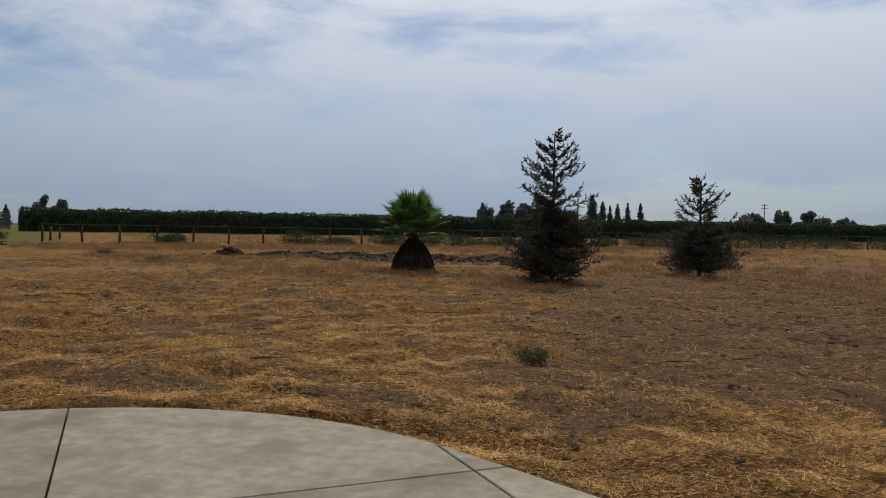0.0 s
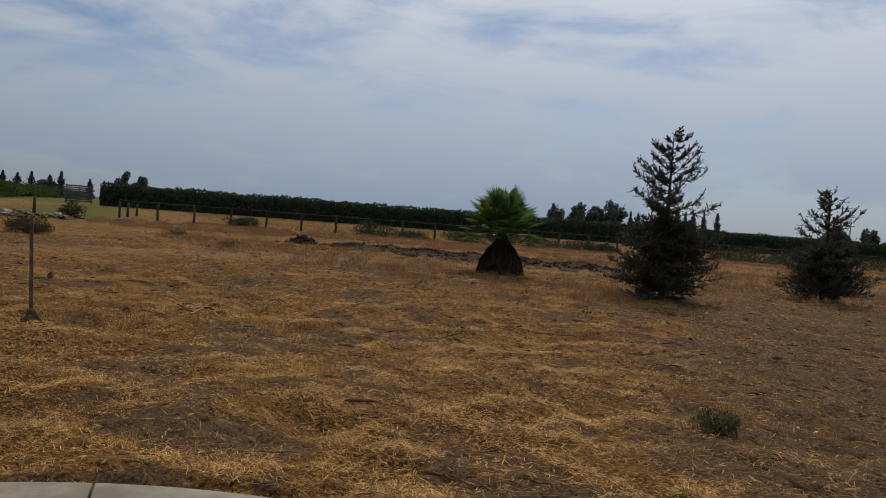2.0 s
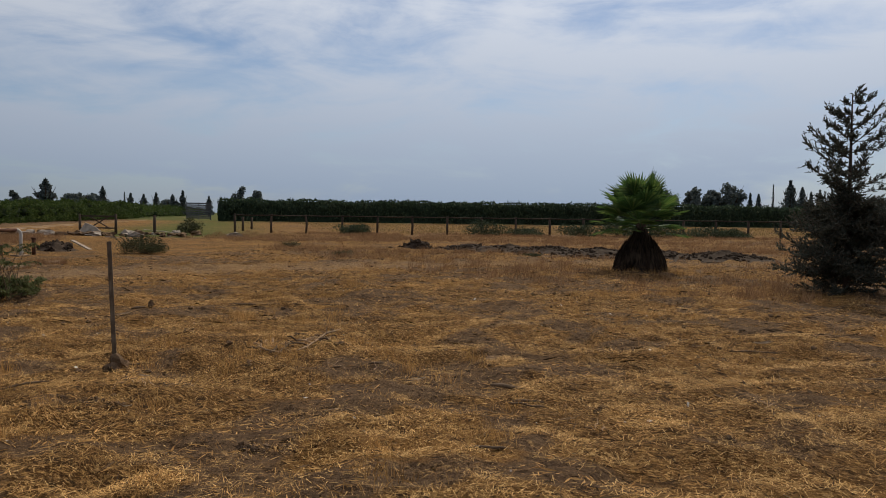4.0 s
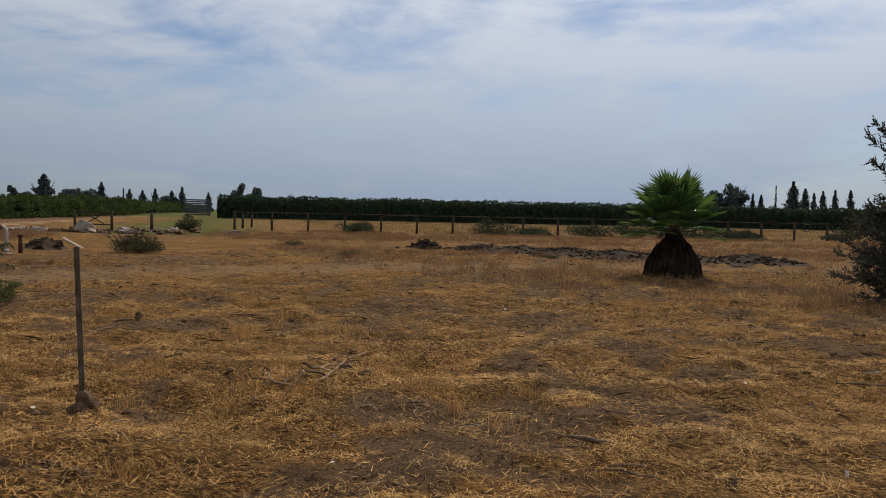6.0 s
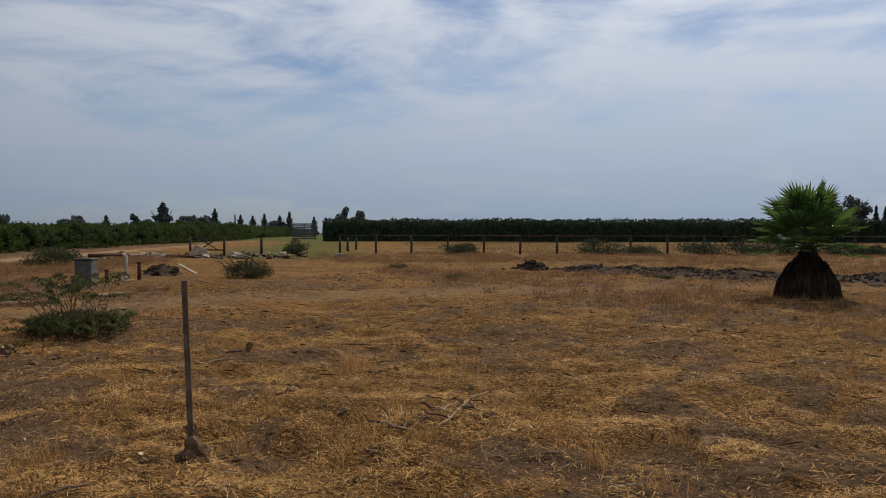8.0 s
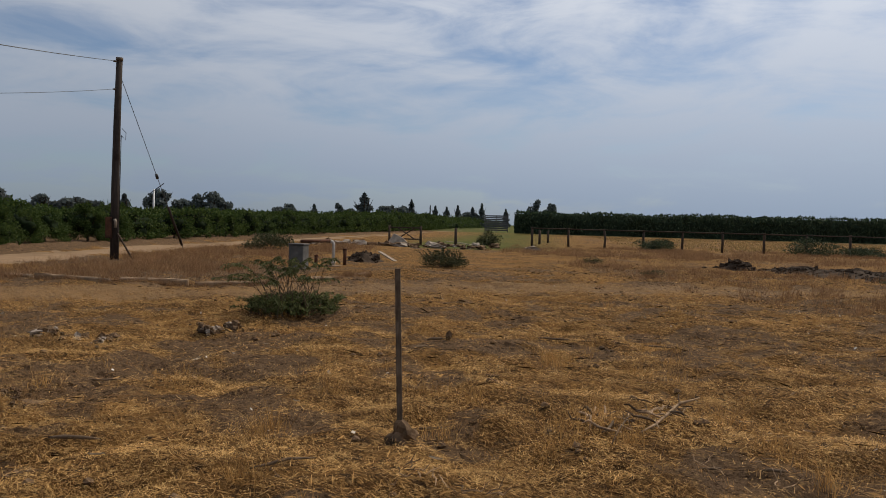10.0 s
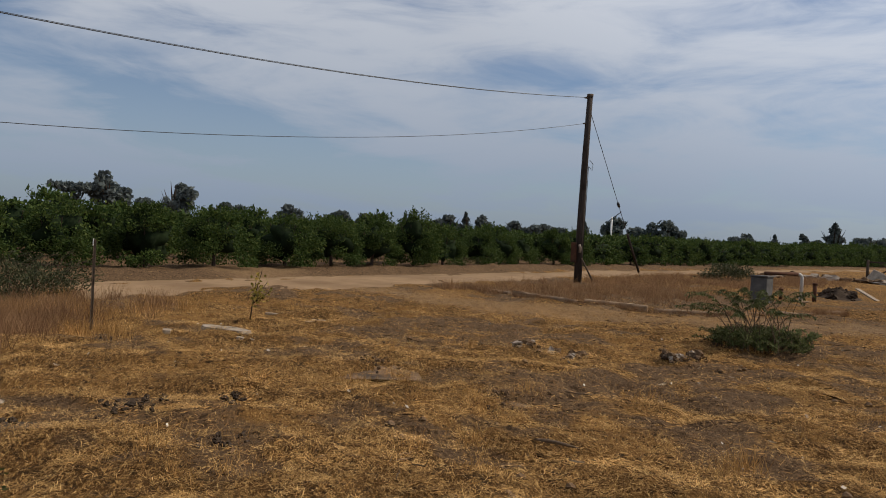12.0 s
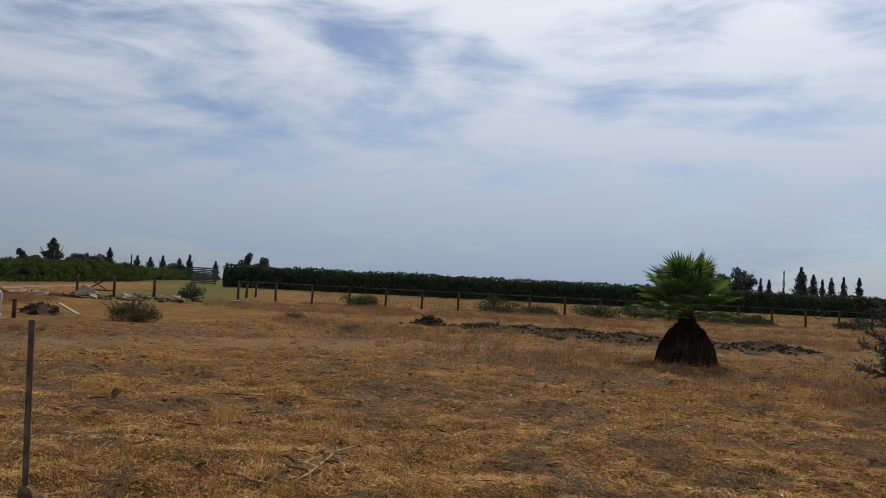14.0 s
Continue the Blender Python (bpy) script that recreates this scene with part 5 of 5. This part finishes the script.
# ---- distance ----
def far_tree(kind, x, y, tall, wide):
    """A tree on the skyline, with trunk and an uneven crown of clumps."""
    g = np.random.default_rng(int(abs(x) * 13 + abs(y) * 7))
    words = {"round": "dark broad-crowned tree on the skyline", "cone": "dark pointed conifer on the skyline", "spire": "very thin dark cypress on the skyline", "flat": "dark flat-topped tree on the skyline", "bare": "thin half-bare tree on the skyline"}
    wide *= {"round": 1.3, "cone": 1.7}.get(kind, 1.0)
    tall *= 1.08
    tree = thing("skyline_tree", x, y, words[kind], "tree", "skyline trees", z=0.0)
    bm = bmesh.new()
    top = tall * (0.7 if kind != "spire" else 0.9)
    tube(bm, [(0, 0, -0.2), (0.1, 0, tall * 0.35), (0, 0.1, top)], [wide * 0.05 + 0.08, wide * 0.035 + 0.06, 0.04], 7)
    ends = []
    for k in range(9):
        a, zz = k * 2.4, tall * g.uniform(0.45, 0.8)
        r = wide * 0.36 * g.uniform(0.5, 1)
        ends.append((math.cos(a) * r, math.sin(a) * r, min(tall * 0.92, zz + r * 0.5)))
        tube(bm, [(0, 0, tall * 0.3), (ends[-1][0] * 0.6, ends[-1][1] * 0.6, zz * 0.85), ends[-1]], [wide * 0.02 + 0.03, wide * 0.014 + 0.03, 0.02], 5)
    part("trunk", bm, M_BARK, tree)
    k = {"round": 1500, "cone": 1100, "spire": 500, "flat": 900, "bare": 160}[kind]
    if kind in ("cone", "spire"):
        t, a = g.uniform(0, 1, k) ** 1.3, g.uniform(0, 6.283, k)
        tiers = 0.35 + 0.65 * np.abs(np.sin(t * (9 + 3 * g.uniform()) + 0.35 * np.sin(3 * a) + g.uniform(0, 3)))
        r = wide / 2 * ((1 - t) ** 0.75 * (0.8 + 0.25 * np.sin(5 * a + 9 * t)) if kind == "cone" else np.clip(1.2 - t, 0.1, 0.8)) * tiers * g.uniform(0.15, 1, k) ** 0.5
        p = np.stack([np.cos(a) * r, np.sin(a) * r, tall * (0.1 + 0.9 * t)], 1)
    elif kind == "flat":
        blobs = g.normal(size=(16, 3)) * np.array([wide * 0.24, wide * 0.24, tall * 0.035]) + np.array([0, 0, tall * 0.88])
        p = blobs[g.integers(0, 16, k)] + g.normal(size=(k, 3)) * np.array([wide * 0.07, wide * 0.07, tall * 0.035])
        extra = np.array(ends)[g.integers(0, 9, k // 3)] + g.normal(size=(k // 3, 3)) * 0.45
        p = np.concatenate([p, extra])
    else:
        m = 15
        c = unit(g.normal(size=(m, 3))) * g.uniform(0.3, 0.85, (m, 1))
        p = c[g.integers(0, m, k)] + unit(g.normal(size=(k, 3))) * g.uniform(0, 1, (k, 1)) ** 0.45 * 0.34
        p = p * np.array([wide * 0.5, wide * 0.5, tall * 0.48]) + np.array([0, 0, tall * 0.52])
    p[:, 2] = np.minimum(p[:, 2], tall)
    size = 0.2 + wide * 0.06
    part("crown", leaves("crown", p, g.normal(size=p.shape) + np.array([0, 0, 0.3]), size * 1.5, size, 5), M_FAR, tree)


for row in [("flat", -164, -49, 7.3, 8.0), ("round", -166, -43, 9.7, 7.4), ("round", -169, -31, 9.5, 7.4), ("round", -168, -36, 5.5, 6.1), ("round", -158, -65, 5.1, 7.4), ("round", -173, -8, 5.5, 5.5), ("round", -173, 0, 5.1, 3.7),
            ("round", -173, 3, 5.0, 4.9), ("cone", -173, 17, 5.1, 2.2), ("round", -171, 34, 5.9, 3.9), ("round", -170, 41, 5.0, 5.5), ("round", -169, 46, 4.8, 6.1), ("round", -168, 50, 4.6, 3.7), ("cone", -166, 55, 5.3, 3.1)]:
    far_tree(*row)
for row in [("round", -287, 104, 11.6, 9.7), ("round", -281, 120, 11.0, 9.7), ("round", -278, 125, 7.7, 4.8), ("bare", -271, 142, 6.5, 3.0), ("cone", -264, 154, 6.9, 3.5), ("round", -259, 162, 7.5, 3.9), ("cone", -254, 170, 11.2, 7.6),
            ("round", -248, 179, 8.2, 10.8), ("cone", -244, 185, 9.5, 3.9), ("spire", -240, 191, 7.9, 1.1), ("cone", -238, 192, 7.5, 3.0), ("cone", -233, 199, 7.9, 3.0), ("cone", -229, 203, 7.4, 3.0), ("cone", -227, 206, 8.8, 3.0)]:
    far_tree(*row)
for row in [("cone", -221, 213, 7.0, 3.0), ("round", -213, 221, 10.5, 5.4), ("round", -209, 225, 10.6, 4.3), ("round", -76, 314, 12.6, 7.4), ("round", -68, 316, 13.4, 8.8), ("round", -61, 317, 12.4, 7.9), ("round", -54, 318, 15.5, 10.2),
            ("cone", -48, 323, 10.9, 2.8), ("cone", -45, 323, 10.5, 3.2), ("spire", -40, 324, 14.0, 1.6), ("cone", -34, 324, 15.1, 6.5), ("cone", -30, 325, 12.8, 4.2), ("cone", -27, 325, 11.3, 2.8)]:
    far_tree(*row)
for row in [("cone", -24, 325, 11.9, 3.7), ("cone", -20, 325, 12.3, 3.2), ("cone", -15, 326, 12.2, 3.7), ("round", 26, 320, 10.3, 11.5), ("round", 37, 319, 10.0, 5.8), ("round", 48, 318, 9.3, 10.2), ("round", 58, 316, 8.2, 5.8)]:
    far_tree(*row)


for row in [("round", -283, 112, 7.5, 11.0), ("round", -268, 146, 6.8, 9.0), ("round", -256, 166, 6.4, 9.0), ("round", -245, 182, 6.6, 10.0), ("cone", -236, 196, 7.2, 3.4), ("round", -231, 202, 6.0, 7.0), ("round", -171, -20, 5.2, 7.0), ("round", -172, 9, 5.4, 6.0), ("round", -172, 26, 5.2, 6.5), ("cone", -171, 30, 6.0, 2.6), ("round", -58, 318, 11.5, 12.0)]:
    far_tree(*row)


def build_far_poles():
    for x, y, h, arms in ((31, 320, 13.1, 2), (-129, 152, 5.6, 0)):
        p = thing("far_pole", x, y, "distant wooden utility pole on the skyline", "utility pole", "distant poles", z=0.0)
        bm = bmesh.new()
        tube(bm, [(0, 0, -0.2), (0, 0, h)], [0.2, 0.14] if arms else [0.1, 0.07], 8)
        part("pole_shaft", bm, M_POLE, p)
        for k in range(arms):
            bm = bmesh.new()
            box(bm, (2.6, 0.16, 0.18), pose(0, -0.2, h - 0.5 - k * 1.3), 0.01)
            part("crossarm", bm, M_POLE, p)
    f = thing("wind_machine", -107, 41, "white orchard wind machine mast with two-blade fan", "wind machine", z=0.1)
    bm = bmesh.new()
    tube(bm, [(0, 0, -0.2), (0, 0, 5.0)], [0.16, 0.12], 10)
    part("mast", bm, M_WHITE, f)
    bm = bmesh.new()
    box(bm, (0.12, 2.3, 0.1), pose(0.15, 0.35, 5.1, 38, 0, 0), 0.02)
    part("fan_blade", bm, M_BOARD, f)


build_far_poles()


# ---- grass, straw and scraps ----
def blades(name, x, y, tall, wide, lean, mat, seed, label, category, parent=None):
    """Standing dry blades, one thin triangle each, lifted from the ground."""
    g = np.random.default_rng(seed)
    k = len(x)
    z = terrain(x, y)
    a, b = g.uniform(0, 6.283, k), g.uniform(0, 6.283, k)
    h = tall * g.uniform(0.45, 1.25, k)
    w = wide * g.uniform(0.6, 1.3, k)
    out = lean * g.uniform(0.1, 1.2, k) * h
    base = np.stack([x, y, z - 0.015], 1)
    side = np.stack([np.cos(a) * w / 2, np.sin(a) * w / 2, np.zeros(k)], 1)
    tip = base + np.stack([np.cos(b) * out, np.sin(b) * out, h], 1)
    ob = part(name, mesh_of(name, np.stack([base - side, base + side, tip], 1), 3), mat)
    return tagged(ob, label, category, kind="stuff")


def tufted(g, count, lo, hi, keep, per=14, spread=0.09):
    """Places in tufts inside a box, where keep() allows them."""
    cx, cy = g.uniform(lo[0], hi[0], count), g.uniform(lo[1], hi[1], count)
    ok = keep(cx, cy) > g.uniform(0, 1, count)
    cx, cy = np.repeat(cx[ok], per), np.repeat(cy[ok], per)
    return cx + g.normal(size=len(cx)) * spread, cy + g.normal(size=len(cy)) * spread


def near_tufts(x, y):
    return straw_amount(x, y) * ease(0.6 * vnoise(x, y, 1.3, 61) + 0.4 * vnoise(x, y, 0.45, 62), 0.42, 0.72) * ~on_pad(x, y, 0.1) * (1 - track_amount(x, y)) * (lane_n(x, y) > -11)


def build_grass():
    g = np.random.default_rng(9)
    x, y = tufted(g, 26000, (-20, 1.0), (4, 24), near_tufts, 9, 0.05)
    blades("dry_stubble", x, y, 0.075, 0.006, 0.9, M_DRYGRASS, 1, "short stubble of dry golden grass in yard", "dry grass")
    # upright clumps that stand out of the mat
    clumps = np.array([(-6.05, 11.54), (-5.56, 11.27), (-8.95, 10.53), (-8.38, 10.61), (-9.22, 12.48), (-8.53, 13.17), (-12.2, 12.85), (-8.78, 8.89), (-9.27, 12.7), (-8.6, 8.7), (-11.9, 12.74), (-7.95, 9.9), (-6.75, 11.95), (-5.2, 12.0), (-8.1, 13.3), (-8.2, 25.9), (-7.9, 25.8), (-7.3, 25.7), (-6.9, 25.9), (-6.6, 26.3), (-6.45, 26.6), (-8.4, 26.3), (-9.2, 25.6), (-10.2, 25.9), (-6.1, 25.9)])
    x, y = np.repeat(clumps[:, 0], 80), np.repeat(clumps[:, 1], 80)
    x, y = x + g.normal(size=len(x)) * 0.085, y + g.normal(size=len(y)) * 0.085
    blades("dry_tufts", x, y, 0.2, 0.005, 0.55, M_DRYGRASS, 12, "upright tufts of dry golden grass in yard", "dry grass")
    x, y = tufted(g, 1500, (-20, 4.0), (3, 30), lambda x, y: near_tufts(x, y) * 0.8, 48, 0.07)
    blades("dry_tufts", x, y, 0.15, 0.006, 0.6, M_DRYGRASS, 13, "scattered upright tufts of dry grass", "dry grass")

    # russet weeds round the pump corner and pole
    def pump(x, y):
        n, u = lane_n(x, y), UX * x + UY * y
        inside = (n < -3.0) & (n > -11.2) & (u > 25) & ((x < -22.2) | (y > 19.5))
        return inside * (0.06 + 0.94 * ease(0.6 * vnoise(x, y, 2.2, 63) + 0.4 * vnoise(x, y, 0.7, 64), 0.35, 0.68)) * ease(n, -11.6, -9.8) * (1 - ease(n, -4.5, -3))
    x, y = tufted(g, 9500, (-48, 8), (-18, 36), pump, 24, 0.11)
    blades("russet_weeds", x, y, 0.3, 0.011, 0.95, M_REDGRASS, 2, "russet dry weeds round the pump corner", "dry weeds")

    # weeds along the foot of the kerb
    line = np.array([(-26.6, 9.5), (-24.5, 10.3), (-22.6, 11.7), (-21.5, 13.2), (-21.2, 15.0), (-21.7, 16.8), (-22.4, 18.2), (-23.2, 19.3)])
    t = np.repeat(g.uniform(0, 7, 230), 26)
    x, y = np.interp(t, range(8), line[:, 0]) + 0.16 + g.normal(size=len(t)) * 0.1, np.interp(t, range(8), line[:, 1]) - 0.1 + g.normal(size=len(t)) * 0.1
    blades("russet_weeds", x, y, 0.17, 0.01, 0.9, M_REDGRASS, 14, "russet dry weeds along the kerb", "dry weeds")

    # the band of dry weeds between track and fence
    def band(x, y):
        t = track_amount(x, y)
        side = y + 0.62 * x
        return (past_fence(x, y) < 3) * ease(side, 13.5, 17.5) * (1 - t) * (lane_n(x, y) > -4) * (0.05 + 0.95 * ease(0.6 * vnoise(x, y, 3.4, 65) + 0.4 * vnoise(x, y, 0.9, 66), 0.35, 0.7)) * (1 - 0.55 * ease(x, -6, 2)) * (np.hypot(x + 2.02, y - 23.5) > 1.2) * ~((x > -21.5) & (x < -5) & (np.abs(y - 36.4) < 2.2))
    x, y = tufted(g, 19000, (-46, 20), (14, 84), band, 24, 0.13)
    blades("russet_weeds", x, y, 0.24, 0.016, 0.8, M_REDGRASS, 3, "band of russet dry weeds before the fence", "dry weeds")

    # tall dry grass left of the sapling
    def side_stand(x, y):
        return ease(2.25 + 0.10 * (-10 - x) - y, 0, 1.3) * ease(x, -19.5, -18) * (1 - ease(x, -9.6, -8.2)) * (0.12 + 0.88 * ease(vnoise(x, y, 1.2, 67), 0.4, 0.7)) * (lane_n(x, y) > -12)
    x, y = tufted(g, 6000, (-20, -9), (-7.5, 3.2), side_stand, 36, 0.1)
    blades("tall_dry_grass", x, y, 0.34, 0.007, 0.8, M_REDGRASS, 4, "stand of tall russet dry grass", "dry grass")
    x, y = tufted(g, 5000, (-20, -9), (-7.5, 3.6), lambda x, y: side_stand(x, y - 0.7) * ease(vnoise(x, y, 0.8, 68), 0.45, 0.7), 60, 0.085)
    blades("tall_dry_grass", x, y, 0.3, 0.006, 0.6, M_DRYGRASS, 6, "golden tufts of tall dry grass", "dry grass")

    # the field beyond the fence
    def field(x, y):
        p = past_fence(x, y)
        return (p > 2) * (p < 62) * (0.4 + 0.6 * vnoise(x, y, 6, 69)) * (lane_n(x, y) > 14)
    x, y = tufted(g, 26000, (-110, 45), (70, 175), field, 5, 0.4)
    blades("field_grass", x, y, 0.2, 0.09, 0.6, M_TANGRASS, 5, "pale dry grass of the field beyond fence", "dry grass")

    # straw lying flat
    k = 2400000
    x, y = g.uniform(-19, 6.5, k), g.uniform(-4, 24, k)
    near = np.minimum.reduce([np.hypot(x + 3.0, y - 8.0), np.hypot(x - 0.3, y - 5.5), np.hypot(x + 8.5, y - 5.0)])
    ok = ((0.13 + 0.87 * ease(straw_amount(x, y), 0.25, 0.8)) * (0.2 + 1.0 * ease(vnoise(x, y, 0.3, 71), 0.38, 0.62)) * np.exp(-near / 9.5) * 1.5 > g.uniform(0, 1, k)) & ~on_pad(x, y) & (track_amount(x, y) < 0.35)
    x, y = x[ok], y[ok]
    k = len(x)
    a = g.uniform(0, 6.283, k)
    le, w = g.uniform(0.025, 0.1, k) / 2, g.uniform(0.0028, 0.0058, k) / 2
    z = terrain(x, y) + g.uniform(0.002, 0.045, k)
    d = np.stack([np.cos(a) * le, np.sin(a) * le, g.normal(size=k) * 0.22 * le], 1)
    s = np.stack([-np.sin(a) * w, np.cos(a) * w, np.zeros(k)], 1)
    c = np.stack([x, y, z], 1)
    me = mesh_of("straw", np.stack([c - d - s, c + d, c - d + s], 1), 3)
    tagged(part("straw", me, M_STRAW), "loose golden straw matted over the yard", "straw", kind="stuff")
    # flattened wisps farther out: pale ones and weathered dark ones
    # the larger dark mats stand in for shaded streaks between hummocks
    for name, mat, count, seed, grow, low, label in (("straw_wisps", M_DRYGRASS, 170000, 21, 1.0, 4, "flattened pale wisps of straw over yard"), ("weathered_wisps", M_DULL, 90000, 22, 1.0, 4, "dark weathered stalks and leaves lying flat"), ("weed_mats", M_DULL, 26000, 23, 1.8, 11, "dark flat weed mats standing in for shaded streaks")):
        g = np.random.default_rng(seed)
        x, y = g.uniform(-24, 9, count), g.uniform(low, 34, count)
        ok = ~on_pad(x, y, 0.05) & (lane_n(x, y) > -11) & (track_amount(x, y) < g.uniform(0.2, 0.75, count)) & (0.12 + ease(0.5 * vnoise(x, y, 0.8, seed) + 0.5 * vnoise(x, y, 0.25, seed + 1), 0.45, 0.7) > g.uniform(0, 1, count))
        x, y = x[ok], y[ok]
        k = len(x)
        a, reach = g.uniform(0, 6.283, k), g.uniform(0.05, 0.15, k)
        le, w = reach * grow, g.uniform(0.004, 0.011, k) * grow * grow ** 0.5
        c = np.stack([x, y, terrain(x, y) + g.uniform(0.012, 0.05, k)], 1)
        d = np.stack([np.cos(a) * le, np.sin(a) * le, g.normal(size=k) * le * 0.12], 1) / 2
        e = np.stack([-np.sin(a) * w, np.cos(a) * w, g.normal(size=k) * w * 0.5], 1) / 2
        me = mesh_of(name, np.stack([c - d, c + e, c + d, c - e], 1), 4)
        tagged(part(name, me, mat), label, "straw", kind="stuff")


build_grass()


def build_scatter():
    g = np.random.default_rng(14)
    # pale scraps of bark and leaf
    k = 420
    x, y = g.uniform(-19, 5, k), g.uniform(3, 24, k)
    ok = ~on_pad(x, y, 0.05)
    x, y = x[ok], y[ok]
    k = len(x)
    s, a = g.uniform(0.008, 0.03, k), g.uniform(0, 6.283, k)
    c = np.stack([x, y, terrain(x, y) + 0.02], 1)
    d = np.stack([np.cos(a) * s, np.sin(a) * s, g.normal(size=k) * s * 0.3], 1)
    e = np.stack([-np.sin(a) * s * 0.4, np.cos(a) * s * 0.4, g.normal(size=k) * s * 0.3], 1)
    tagged(part("pale_scraps", mesh_of("pale_scraps", np.stack([c - d, c + e, c + d, c - e], 1), 4), M_LITTER), "scattered pale scraps of dry leaf and bark", "litter", kind="stuff")
    # dark crumbs of soil and dead weeds
    x, y = tufted(g, 1700, (-19, 4), (6, 27), lambda x, y: 0.75 * ~on_pad(x, y, 0.15) * ease(vnoise(x, y, 1.1, 81), 0.5, 0.8) + 0.02, 3, 0.1)
    bm = bmesh.new()
    lump(bm, (1, 1, 0.6), (0, 0, 0), g, 0.3, 1)
    base = np.array([v.co[:] for v in bm.verts])
    faces = np.array([[v.index for v in f.verts] for f in bm.faces])
    bm.free()
    k = len(x)
    s = 0.014 + 0.085 * g.uniform(0, 1, k) ** 3
    c = np.stack([x, y, terrain(x, y) + s * 0.2], 1)
    tris = base[faces][None] * s[:, None, None, None] + c[:, None, None, :]
    me = mesh_of("soil_crumbs", tris.reshape(-1, 3, 3), 3)
    tagged(part("soil_crumbs", me, M_ROCK), "dark brown crumbs of soil scattered over straw", "clods", kind="stuff")


build_scatter()
